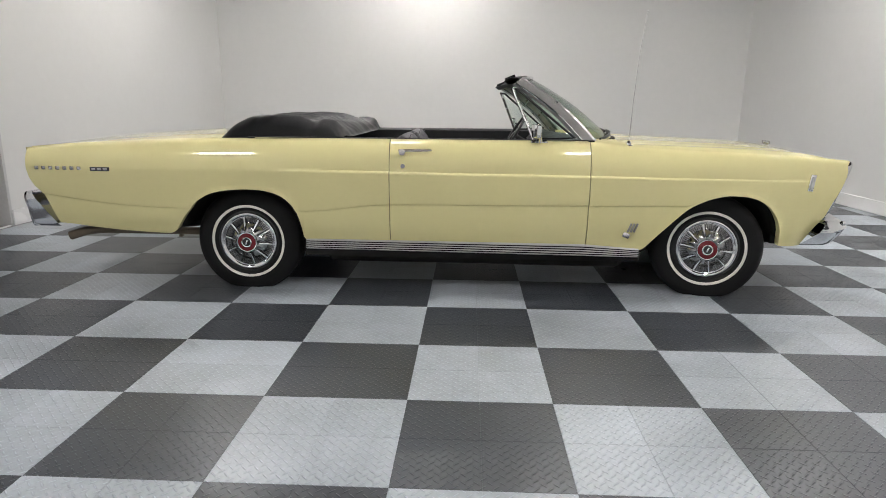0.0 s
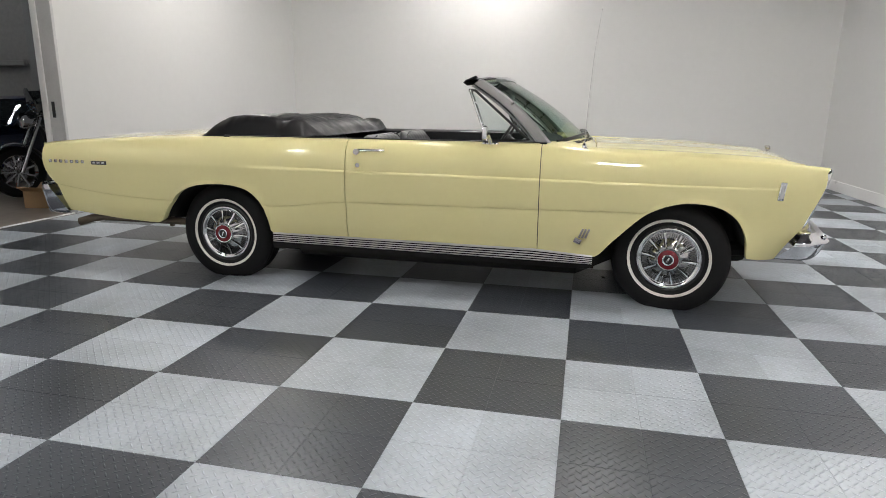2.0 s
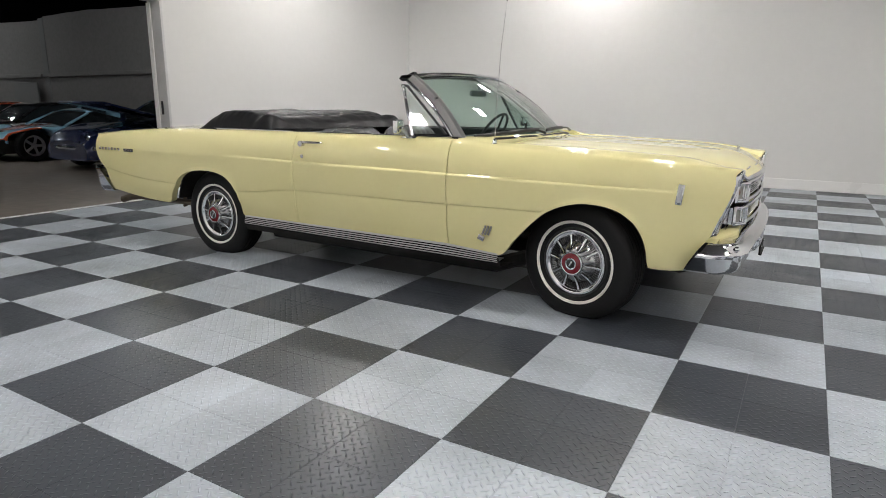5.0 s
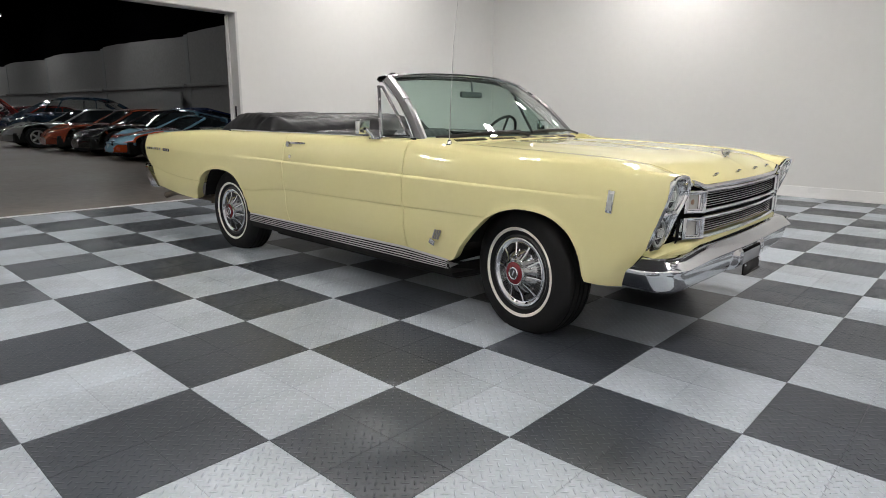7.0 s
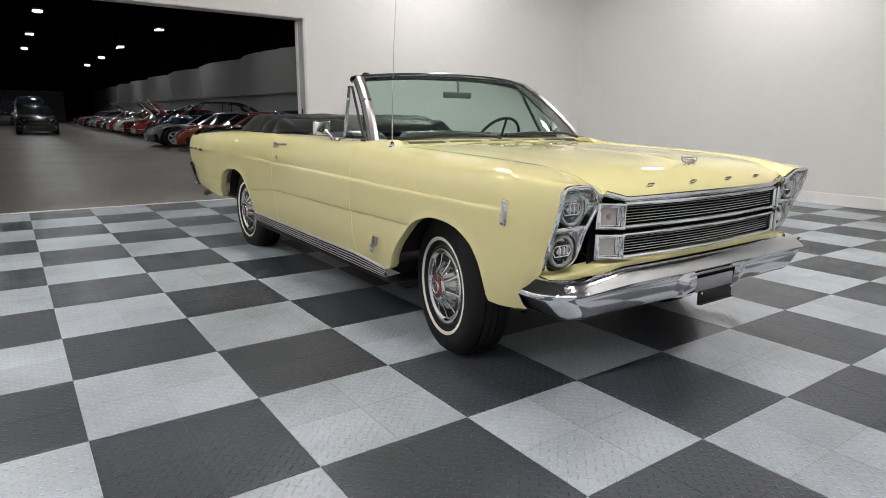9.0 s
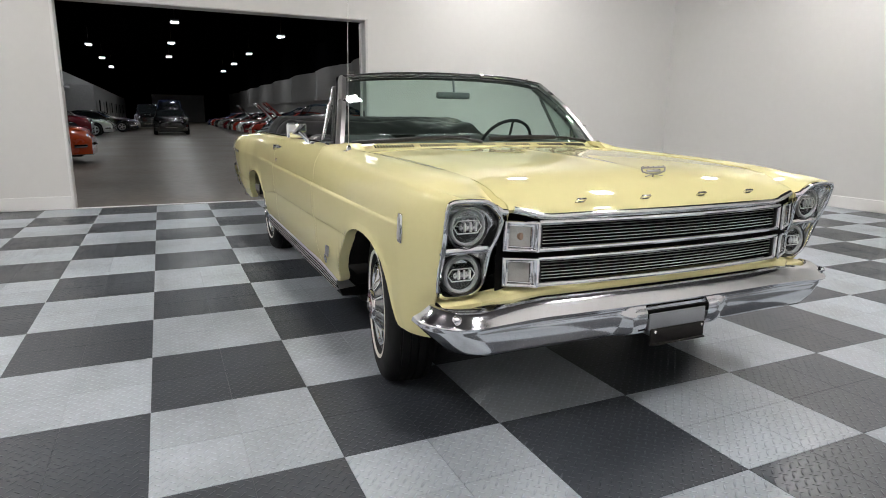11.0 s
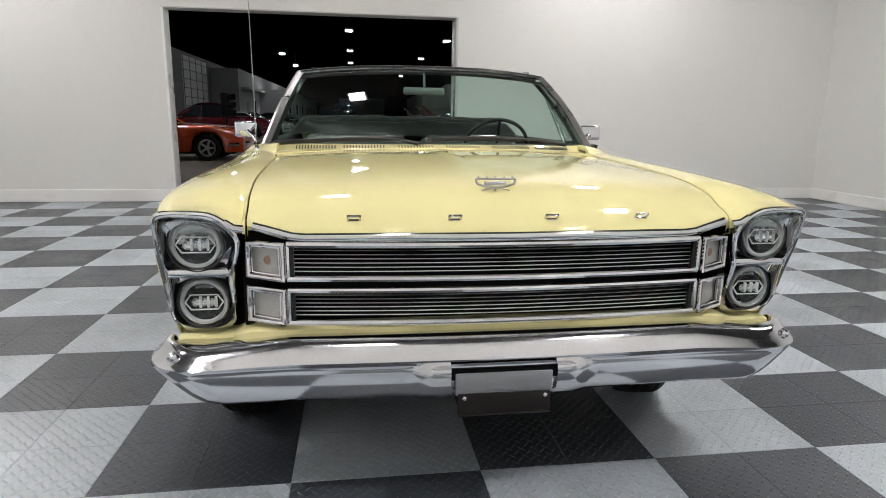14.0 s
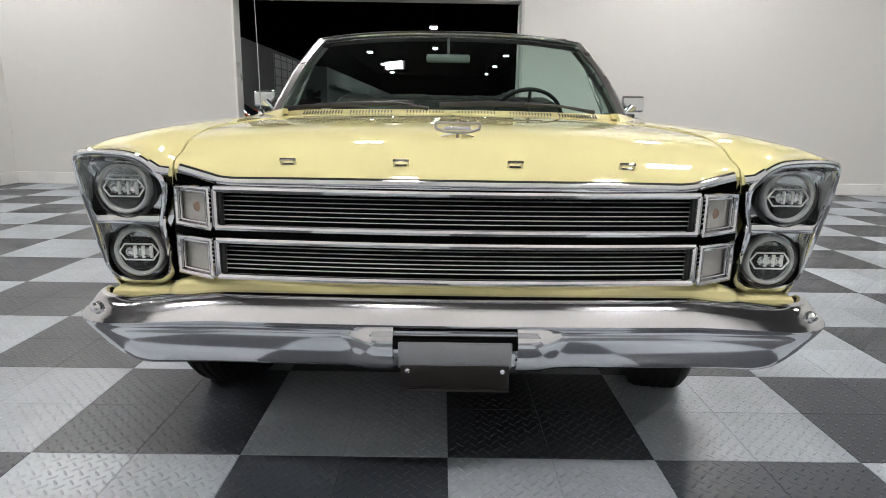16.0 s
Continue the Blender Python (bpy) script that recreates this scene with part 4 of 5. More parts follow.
# interior mirror and steering wheel
im = bmesh.new()
tube([screen(0, .98) + Vector((-.015, -.01, -.01)), (.42, -.01, 1.30)], .007, im, 8)
add_box(im, -.014, .012, -.115, .115, -.022, .020, .010, Matrix.Translation((.41, -.01, 1.278)))
part("rear_view_mirror", im, BRACKET, car, "rear-view mirror hung from the header")
sw = bmesh.new()
C = Vector((.32, .43, .965))
tiltm = Matrix.Translation(C) @ Matrix.Rotation(radians(-58), 4, "Y")
tube([tiltm @ Vector((.19 * math.cos(t), .19 * math.sin(t), 0)) for t in np.linspace(0, 2 * math.pi, 41)], .011, sw, 8, caps=False)
for t in (15, 165, 270):
    tube([tiltm @ Vector((0, 0, -.03)), tiltm @ Vector((.19 * math.cos(radians(t + 90)), .19 * math.sin(radians(t + 90)), 0))], .009, sw, 6)
lathe([(0, .012), (.035, .008), (.045, -.02), (.02, -.05)], 20, sw, (0, 0, 0), "z")
for v in list(sw.verts)[-80:]:
    v.co = tiltm @ v.co
tube([C, C + Vector((.34, 0, -.2))], .03, sw, 10)
part("steering_wheel", sw, BLACK, car, "thin-rimmed dark steering wheel")

# ---- cabin
dash = grid([[(.80 - .08 * (abs(f) ** 2), f * .80, .985), (.62, f * .80, 1.0), (.52, f * .80, .985), (.47, f * .80, .93), (.52, f * .80, .80), (.58, f * .80, .6)] for f in np.linspace(-1, 1, 17)])
part("dashboard", dash, VINYL, car, "black padded dashboard")
part("cabin_floor", box(-1.5, .95, -.82, .82, .26, .32, .01), UNDER, car)
part("chassis", box(-1.9, 2.05, -.45, .45, .22, .34, .05), UNDER, car)
# unseen rails, axle and cross pieces added to cut light under the car
for sgn in (-1, 1):
    part("light_block_rail", tube([(-2.35, sgn * .52, .36), (-1.95, sgn * .56, .40), (-1.15, sgn * .60, .34), (-.95, sgn * .76, .215), (.95, sgn * .76, .205), (1.2, sgn * .52, .27), (2.1, sgn * .50, .34)], .05, None, 8), UNDER, car)
part("light_block_axle", tube([(-1.492, -.70, .318), (-1.492, -.16, .318), (-1.492, -.10, .318), (-1.492, .10, .318), (-1.492, .16, .318), (-1.492, .70, .318)], [.045, .045, .13, .13, .045, .045], None, 14), UNDER, car)
part("light_block_crossmember", tube([(1.50, -.70, .25), (1.50, -.40, .21), (1.50, .40, .21), (1.50, .70, .25)], .05, None, 8), UNDER, car)
part("light_block_support", box(2.02, 2.10, -.62, .62, .30, .56, .02), UNDER, car)
part("engine_bay", box(1.05, 2.2, -.5, .5, .34, .80, .03), UNDER, car)
part("boot_box", box(-2.6, -1.6, -.5, .5, .42, .9, .03), UNDER, car)
for sgn in (-1, 1):
    rows = [[(x, sgn * .895, .985), (x, sgn * .90, 1.0), (x, sgn * .885, 1.004), (x, sgn * .84, .985), (x, sgn * .825, .9), (x, sgn * .83, .35)] for x in np.linspace(-1.45, .74, 12)]
    part("door_trim", grid(rows), VINYL, car, "black vinyl door and side trim")
    bm = bmesh.new()
    tube([(x, sgn * .903, .998) for x in np.linspace(-1.4, .70, 12)], .006, bm, 6)
    part("belt_moulding", bm, CHROME, car)


def seat_back(x, y0, y1, top, lean, thick, pleats):
    bm = bmesh.new()
    n = 6 * pleats
    front, back = [], []
    for k in range(n + 1):
        f = k / n
        y = y0 + (y1 - y0) * f
        edge = min(f, 1 - f)
        h = top - .05 * max(0.0, 1 - edge / .12) ** 2
        rib = .006 * abs(math.sin(math.pi * pleats * f))
        ring = []
        for z, d in ((.45, 0), (.65, -.01), (h - .06, -.03), (h - .015, -.05), (h, -.085), (h - .02, -.12), (.6, -.12)):
            ring.append((x + lean * (z - .45) + d * thick / .12 + (rib if d > -.05 else 0), y, z))
        front.append(ring)
    grid(front, bm)
    bmesh.ops.contextual_create(bm, geom=[e for e in bm.edges if e.is_boundary and abs(e.verts[0].co.y - y0) < 1e-5 and abs(e.verts[1].co.y - y0) < 1e-5])
    bmesh.ops.contextual_create(bm, geom=[e for e in bm.edges if e.is_boundary and abs(e.verts[0].co.y - y1) < 1e-5 and abs(e.verts[1].co.y - y1) < 1e-5])
    return bm


for y0, y1 in ((-.76, -.06), (.06, .76)):
    st = part("front_seat_back", seat_back(-.25, y0, y1, 1.012, -.28, .12, 9), SEAT, car, "pleated dark vinyl front seat")
    part("front_seat_cushion", box(-.2, .33, y0, y1, .42, .60, .05, None, 3), SEAT, car)
    bm = bmesh.new()
    tube([(-.45, y0 + .03, .92), (-.44, y0 + .05, .98), (-.435, y0 + .13, 1.012), (-.435, y1 - .13, 1.012), (-.44, y1 - .05, .98), (-.45, y1 - .03, .92)], .003, bm, 6)
    part("seat_piping", bm, STEEL, car, "pale piping along the seat back")
part("rear_seat_back", seat_back(-1.08, -.80, .80, 1.02, -.25, .12, 18), SEAT, car, "pleated dark vinyl rear bench")
part("rear_seat_cushion", box(-1.1, -.62, -.78, .78, .42, .58, .05, None, 3), SEAT, car)

# folded top under its lumpy cover
prof = smooth_curve([(-1.62, 1.0), (-1.605, 1.03), (-1.56, 1.075), (-1.49, 1.120), (-1.42, 1.142), (-1.25, 1.150), (-1.15, 1.142), (-1.07, 1.122), (-1.035, 1.104), (-.97, 1.116), (-.90, 1.106), (-.86, 1.075), (-.84, 1.015)])
rows = []
for x in np.linspace(-1.62, -.84, 64):
    row = []
    for f in np.linspace(-1, 1, 71):
        y = f * .885
        a = abs(f)
        h = prof(x + .05 * noise.noise(Vector((0, y * 3, 4)))) - 1.0
        if x > -1.0:
            pouch = math.exp(-((a - .88) / .13) ** 2)
            h *= pouch + (1 - pouch) * max(0.0, 1 - (x + 1.0) / .15) ** .6
        edge = max(0.0, min(1.0, (1 - a) / .10)) ** .55
        fold = .012 * noise.noise(Vector((x * 3, y * 2, 1))) + .006 * max(0.0, a - .35) * noise.noise(Vector((x * 11 + y * 6, y * 9, 3)))
        crease = .012 * max(0.0, .5 - abs(noise.noise(Vector((x * 4 - y * 2.5, y * 1.5 + x, 8)))) * 4)
        fold -= .012 * abs(noise.noise(Vector((x * 9 + y * 5, y * 4, 2)))) + .008 * abs(noise.noise(Vector((x * 17 - y * 9, y * 8, 7))))
        z = .995 + h * edge + (fold - crease) * min(1, h * 9) * min(1.0, edge + .25)
        row.append((x + .02 * noise.noise(Vector((y * 3, 2, 0))), y + .006 * noise.noise(Vector((x * 5, y * 3, 5))), z))
    rows.append([(row[0][0], row[0][1] * 1.006, .988), *row, (row[-1][0], row[-1][1] * 1.006, .988)])
part("top_boot", grid(rows), TOPVINYL, car, "wrinkled black vinyl cover over the folded top")

# exhaust, aerial
ex = bmesh.new()
tube([(-1.2, -.66, .33), (-1.9, -.80, .362), (-2.3, -.87, .378), (-2.48, -.90, .384), (-2.57, -.915, .376), (-2.67, -.935, .345)], [.026, .026, .026, .027, .029, .030], ex, 12)
part("exhaust_pipe", ex, RUST, car, "weathered exhaust tailpipe")
part("exhaust_hanger", box(-1.99, -1.965, -.83, -.80, .325, .42, .004), RUST, car)
ae = bmesh.new()
tube([(.962, -.853, .985), (.972, -.853, 1.25), (.988, -.853, 1.52), (1.016, -.853, 1.76)], [.0028, .002, .0016, .0013], ae, 6)
lathe([(0, .002), (.0035, .002), (.0035, -.002), (0, -.002)], 8, ae, (1.016, -.853, 1.763))
aer = part("aerial", ae, STEEL, car, "long thin whip aerial")
lathe_bm = lathe([(.034, -.002), (.032, .008), (.014, .012), (.011, .03), (.006, .036), (0, .036)], 18, None, (.962, -.853, .962), "z")
part("aerial_base", lathe_bm, CHROME, car)

# ---- wheels


SLOT = finish(box(.127, .153, -.0905, -.078, -.0017, .0017), "slot", BLACK)


def wheel(x, sgn, steer=0.0, z=.320):
    """A whitewall tyre with a finned chrome cover; built facing -y, then turned."""
    hub = lathe([(.20, -.02), (.19, .02), (.16, .10), (0, .10)], 32)
    wh = part("wheel", hub, BLACK, car)
    ty = lathe([(.186, -.070), (.205, -.092), (.226, -.1035), (.258, -.108), (.298, -.106), (.322, -.098), (.338, -.084), (.346, -.070), (.3475, -.058), (.340, -.056), (.340, -.050), (.348, -.048), (.349, -.02), (.341, -.018), (.341, -.012), (.3492, -.010),
                (.3492, .010), (.341, .012), (.341, .018), (.349, .02), (.348, .048), (.340, .05), (.340, .056), (.3475, .058), (.346, .070), (.338, .084), (.300, .104), (.26, .106), (.222, .098), (.2, .08)], 72)
    for v in ty.verts:
        v.co.z = max(v.co.z, -z + .0005)
    part("tyre", ty, RUBBER, wh, "black tyre")
    part("whitewall", lathe([(.2255, -.1025), (.2275, -.1065), (.2410, -.1095), (.2430, -.1075)], 72), WHITEWALL, wh, "thin white sidewall stripe")
    part("rim_flange", lathe([(.206, -.070), (.204, -.090), (.198, -.093), (.190, -.088), (.186, -.070)], 64), BLACK, wh)
    part("cover_rim", lathe([(.190, -.070), (.1895, -.092), (.186, -.099), (.180, -.101), (.172, -.099), (.166, -.092), (.163, -.091), (.160, -.094), (.157, -.090), (.156, -.080)], 72), CHROME, wh)
    rows = []
    for r, a, wave in ((.158, -.079, 0), (.126, -.081, 0), (.120, -.086, .001), (.112, -.094, .003), (.100, -.104, .0045), (.086, -.114, .004), (.074, -.121, .002), (.062, -.124, 0)):
        rows.append([(r * math.cos(t), a - wave * math.cos(10 * t), r * math.sin(t)) for t in np.linspace(0, 2 * math.pi, 121)[:-1]])
    cover = part("wheel_cover", grid(rows, close=True), ARGENT, wh, "finned chrome wheel cover")
    for k in range(10):
        t = 2 * math.pi * (k + .5) / 10
        fin = bmesh.new()
        rows = []
        for r, a, w in ((.159, -.092, .0085), (.14, -.095, .0080), (.12, -.100, .0070), (.10, -.109, .0055), (.078, -.121, .0040)):
            rows.append([(r, a + .016, w), (r, a, w * .7), (r, a - .0015, 0), (r, a, -w * .7), (r, a + .016, -w)])
        grid(rows, fin)
        bmesh.ops.transform(fin, matrix=Matrix.Rotation(t, 4, "Y"), verts=list(fin.verts))
        part("fin", fin, CHROME, cover)
        groove = grid([[(r, a - .0006, w) for w in (.012, .0075)] for r, a in ((.118, -.0905), (.10, -.1045), (.078, -.120))])
        bmesh.ops.transform(groove, matrix=Matrix.Rotation(t, 4, "Y"), verts=list(groove.verts))
        part("groove", groove, BLACK, cover)
    for k in range(70):
        if k % 7 == 0:
            continue
        slot = new("slot", SLOT)
        slot.parent = cover
        slot.matrix_local = Matrix.Rotation(2 * math.pi * (k / 70 + .05), 4, "Y")
    part("cap_rim", lathe([(.068, -.112), (.0675, -.131), (.064, -.136), (.060, -.135)], 40), CHROME, wh)
    part("centre_cap", lathe([(.061, -.134), (.050, -.137), (.034, -.138)], 40), RED, wh, "red enamel centre cap")
    part("cap_emblem", lathe([(.035, -.136), (.034, -.143), (.030, -.145), (.026, -.143), (.025, -.139)], 28), CHROME, wh)
    part("cap_disc", lathe([(.026, -.1395), (.012, -.1405), (0.0005, -.141)], 24), BLACK, wh)
    part("cap_bar", box(-.005, .005, -.1435, -.1405, -.016, .016, .001, Matrix.Rotation(radians(25), 4, "Y")), CHROME, wh)
    wh.matrix_local = Matrix.Translation((x, sgn * .787, z)) @ Matrix.Rotation(radians((180 if sgn > 0 else 0) + steer), 4, "Z")
    cover.matrix_local = Matrix.Rotation(radians(23 * x + 11 * sgn), 4, "Y")
    return wh


for sgn in (-1, 1):
    wheel(-1.492, sgn, 0.0, .317)
    wheel(1.518, sgn, -10.0, .320)

DARKLENS = material("dark signal lens", (0.05, 0.02, 0.015), 0.2, spread=0.2, scale=20)
# ---------------------------------------------------------------- the hall's walls: sagging insulation panels between steel columns
BAY = 8.8
for k in range(11):
    xa = -11.8 - k * BAY
    col = box(xa - .16, xa + .16, HY1 + .10, HY1 + .28, 0, 4.05, 0.02)
    tagged(part("hall_column", col, BEAM, None, "grey steel column against the hall wall", False), "", "column", "hall columns", "structure")
    rows = []
    for f in np.linspace(0, 1, 13):
        x = xa - .16 - (BAY - .32) * f
        sag = .15 * (1 - abs(1 - f * (1.3 + .5 * noise.noise(Vector((k * 3.7, 0, 1)))))) + .03 * noise.noise(Vector((x, 0, 3)))
        rows.append([(x, HY1 + .12 - .07 * math.sin(math.pi * f) + .02 * noise.noise(Vector((x, z, 0))), z if z < 4 else 3.98 + sag) for z in (0, .7, 1.4, 2.0, 2.2, 2.9, 3.6, 4.4)])
    tagged(part("hall_panel", grid(rows), PANEL, None, "pale insulation panel on the hall wall"), "", "wall panel", "hall wall panels", "structure")
    tagged(part("hall_girt", box(xa - BAY + .16, xa - .16, HY1 - .03, HY1 + .06, 2.08, 2.2, .01), PANEL, None, "pale horizontal rail across the hall wall", False), "", "rail", "hall wall rails", "structure")
first = [[(x, HY1 + .12, z) for z in (0, 2.2, 4.4)] for x in (-4.7, -8, -11.4)]
tagged(part("hall_panel", grid(first), PANEL, None, "pale insulation panel on the hall wall"), "", "wall panel", "hall wall panels", "structure")
tagged(part("hall_girt", box(-11.4, -4.7, HY1 - .03, HY1 + .06, 2.08, 2.2, .01), PANEL, None, "pale horizontal rail across the hall wall", False), "", "rail", "hall wall rails", "structure")
tagged(part("stored_panel", box(-22.5, -20.9, HY1 - .12, HY1 - .06, 0, 1.9, .01), BEAM, None, "grey board leaning against the hall wall", False), "", "board")

# block wall with its doors, windows and roller door
for k in range(7):
    x = -43.5 - k * 7.0
    yf = -5.59 if x > -49 else -3.59
    tagged(part("hall_door", box(x - .5, x + .5, yf - .02, yf + .02, 0, 2.1, .01), BEAM, None, "dark steel side door in the block wall", False), "", "door", "hall side doors", "structure")
    tagged(part("hall_window", box(x - 3.6, x - 2.4, yf - .02, yf + .01, 1.2, 2.2, .01), MATTE, None, "dark window in the block wall", False), "", "window", "hall windows", "structure")
tagged(part("hall_canopy", box(-49, -41, -5.6, -5.1, 2.9, 3.05, .02), BLOCKWALL, None, "narrow ledge along the block wall", False), "", "ledge", "", "structure")
roller = thing("roller_door", "tall pale sectional door in the hall wall", "roller door", kind="structure")
part("panel", box(-38.8, -33.0, HY0, HY0 + .05, 0, 4.4, .01), WALL, roller, smooth=False)
for i in range(9):
    part("rail", box(-38.8, -33.0, HY0 + .05, HY0 + .075, .5 * i + .1, .5 * i + .14, .005), BEAM, roller, smooth=False)
for i in range(5):
    part("stile", box(-38.85 + i * 1.45, -38.79 + i * 1.45, HY0 + .05, HY0 + .08, 0, 4.4, .005), BEAM, roller, smooth=False)

# an old traffic signal on its post
sig = thing("traffic_signal", "old black three-lamp traffic signal on a post", "traffic signal", pose(-25.0, -3.6, 0, 0, 0, 70) @ Matrix.Scale(1.25, 4))
part("post", tube([(0, 0, 0), (0, 0, 0.86)], .05, None, 10), BLACK, sig)
part("foot", box(-.25, .25, -.25, .25, 0, .05, .01), BLACK, sig)
head = part("signal_head", box(-.12, .12, -.16, .16, .84, 1.68, .03), BLACK, sig)
for k in range(3):
    zc = .99 + .275 * k
    part("hood", tube([(.10, 0, zc + .02), (.32, 0, zc - .02)], [.115, .13], None, 14, caps=False), BLACK, head)
    part("lens", lathe([(0, .015), (.07, .01), (.1, 0)], 18, None, (.12, 0, zc), "x"), DARKLENS, head)

# high-bay lamps under the dark roof
hl = thing("high_bay_lamp", "bright hall lamp under the dark roof", "ceiling lamp", pose(-33.5, 1.86, 6.0), "hall lamps")
part("housing", box(-.35, .35, -.22, .22, .0, .12, .03), BEAM, hl)
part("diffuser", box(-.32, .32, -.19, .19, -.02, .0, .004), HALL_GLOW, hl)
part("cable", tube([(0, 0, .1), (0, 0, 1.2)], .012, None, 6), BLACK, hl)
HALL_LAMPS = [(x, 1.86) for x in (-44.6, -55.8)] + [(-37, 8.1)] + [(x, 7.75) for x in (-49.5, -60.8, -72.3)] + [(x, -3.55) for x in (-48.4, -60.2, -72)] + [(-22.3, 1.86), (-11.1, 1.86), (-24.5, 7.45), (-12, 7.45), (-24.5, -3.55), (-12.6, -3.55)] 
for x, y in HALL_LAMPS:
    copy_thing(hl, pose(x, y, 6.0))

# ---------------------------------------------------------------- parked cars
PAINTS = {}


def paint(name, c):
    if name not in PAINTS:
        PAINTS[name] = material(name + " car paint", c, 0.25, spread=0.04, scale=3, coat=1.0)
    return PAINTS[name]


def parked_car(label, m, colour, length=4.7, width=1.85, belt=.82, nose=.66, roof=1.3, cabin=(-1.5, .1), screen_run=.6, tail=.80, rim=None, hood_up=False, open_top=False, group="parked cars", stripe=None, wheel_r=.32, nose_band=None, pointed=False, clear=False):
    """A low classic car: x ahead, its body swept through sections with flared wheel openings."""
    c = thing("parked_car", label, "car", m, group)
    L, W = length / 2, width / 2
    fx, rx = L * .66, -L * .54
    deck = smooth_curve([(-L, tail - .10), (-L + .12, tail), (cabin[0], belt + .03), (cabin[1] + .1, belt + .04), (L - .5, nose + .07), (L - .12, nose), (L, nose - .16)])
    plan = smooth_curve([(-L, W * .80), (-L + .3, W * .93), (rx, W), (0, W * .96), (fx, W), (L - .35, W * (.74 if pointed else .90)), (L, W * (.30 if pointed else .66))])
    lowz = lambda x: max(.20, *(math.sqrt(max(0.0, .40**2 - (x - a) ** 2)) + wheel_r if abs(x - a) < .40 else 0 for a in (fx, rx)))
    rows = []
    for x in np.linspace(-L, L, 72):
        w, zt, zl = plan(x), deck(x), lowz(x)
        arch = math.exp(-(min(abs(x - fx), abs(x - rx)) / .42) ** 2)
        zt2 = zt + (.10 if pointed else .045) * arch
        zl = min(zl, zt2 - .08)
        h = zt2 - zl
        side = [(x, w - .08, zl), (x, w - .02 + .02 * arch, zl + .02), (x, w + .015 * arch, zl + h * .3), (x, w + .012, zl + h * .52), (x, w - .012, zl + h * .72), (x, w - .06, zl + h * .88), (x, w - .13, zl + h * .97), (x, w - .23, zl + h), (x, w * .6, zt + .012), (x, w * .35, zt + .03), (x, 0, zt + .04)]
        rows.append([(a, -b, d) for a, b, d in side] + [(a, b, d) for a, b, d in side[::-1][1:]])
    bm = grid(rows)
    for row in (rows[0], rows[-1]):
        bm.faces.new([bm.verts.new(p) for p in row])
    body = part("body", bm, colour, c)
    part("underside", box(-L + .2, L - .2, -W + .25, W - .25, .16, .45, .04), UNDER, c)
    if stripe:
        part("stripe", grid([[(x, y, deck(x) + .052 - .02 * abs(y)) for y in np.linspace(-.22, .22, 5)] for x in np.linspace(cabin[1] + .55, L - .1, 12)]), stripe, body)
    if nose_band:
        band = []
        for row in rows[56:]:
            band.append([Vector((p[0] + .006, p[1] * 1.012, p[2] + .002)) for p in row[:5]] + [Vector((p[0] + .006, p[1] * 1.012, p[2] + .002)) for p in row[-5:]])
        part("nose_band", grid([r[:5] for r in band]), nose_band, c, "orange lower nose")
        part("nose_band", grid([r[5:] for r in band]), nose_band, c, "orange lower nose")
    if not open_top:
        a, b = cabin
        tw, hh = W * .72, roof - belt
        rise = smooth_curve([(a - .55, .0), (a - .3, .22), (a + .05, .62), (a + .45, .93), ((a + b) / 2, 1.0), (b - .25, .975), (b, .86), (b + screen_run * .5, .45), (b + screen_run, .0)])

        def ring(x, grow=0.0):
            r = rise(x)
            s = max(0.0, r) ** .6
            lean = [(W * .87, 0.0), (W * .87 + (tw - W * .87) * .5 * s, r * .5), (tw + .02, r * .85), (tw * .9, r * .955), (tw * .6, r * .99), (0, r)]
            pts = [(x, y + grow * (y > 0), belt + .025 + hh * z + grow) for y, z in lean]
            return [(p, -q, z) for p, q, z in pts] + [(p, q, z) for p, q, z in pts[::-1][1:]]

        xs = np.linspace(a - .55, b + screen_run, 26)
        gh = part("cabin_glass", grid([ring(x) for x in xs]), CLEAR if clear else DARKGLASS, c)
        part("roof", grid([ring(x, .012)[2:9] for x in np.linspace(a + .12, b + .02, 14)]), colour, c)
        for s in (-1, 1):
            for xa, xb, rad in ((b + screen_run, b, .028), (a - .45, a + .15, .075), ((a + b) / 2 - .1, (a + b) / 2 - .12, .02)):
                pts = [(xa + (xb - xa) * f, s * (abs(ring(xa + (xb - xa) * f)[0][1]) * (1 - f) + (tw + .02) * f), ring(xa + (xb - xa) * f)[0][2] * (1 - f) + ring(xb)[2][2] * f) for f in (0, .35, .7, 1)]
                part("pillar", tube(pts, rad, None, 8), colour, c)
    if hood_up == "front":
        xa, xb = L - .25, cabin[1] + .35
        part("raised_hood", grid([[(xa + (xb - xa) * f, y, nose + .05 + .62 * f - .10 * abs(y)) for y in np.linspace(-.72, .72, 9)] for f in np.linspace(0, 1, 5)]), colour, c, "hood standing open")
    elif hood_up:
        part("raised_hood", box(-1.25, 0, -.72, .72, -.02, .02, .012, Matrix.Translation((cabin[1] + .6 + .0, 0, belt + .10)) @ Matrix.Rotation(radians(180), 4, "Z") @ Matrix.Rotation(radians(42 if hood_up is True else hood_up), 4, "Y")), colour, c, "hood standing open")
    part("front_bumper", tube([(L - .35, -plan(L - .35), .40), (L - .12, -plan(L - .12), .41), (L + .02, 0, .42), (L - .12, plan(L - .12), .41), (L - .35, plan(L - .35), .40)], .035 if pointed else .045, None, 8), colour if pointed else CHROME, c)
    part("grille", box(L - .10, L - .01, -plan(L) * .75, plan(L) * .75, .44, nose - .12, .02), MATTE, c)
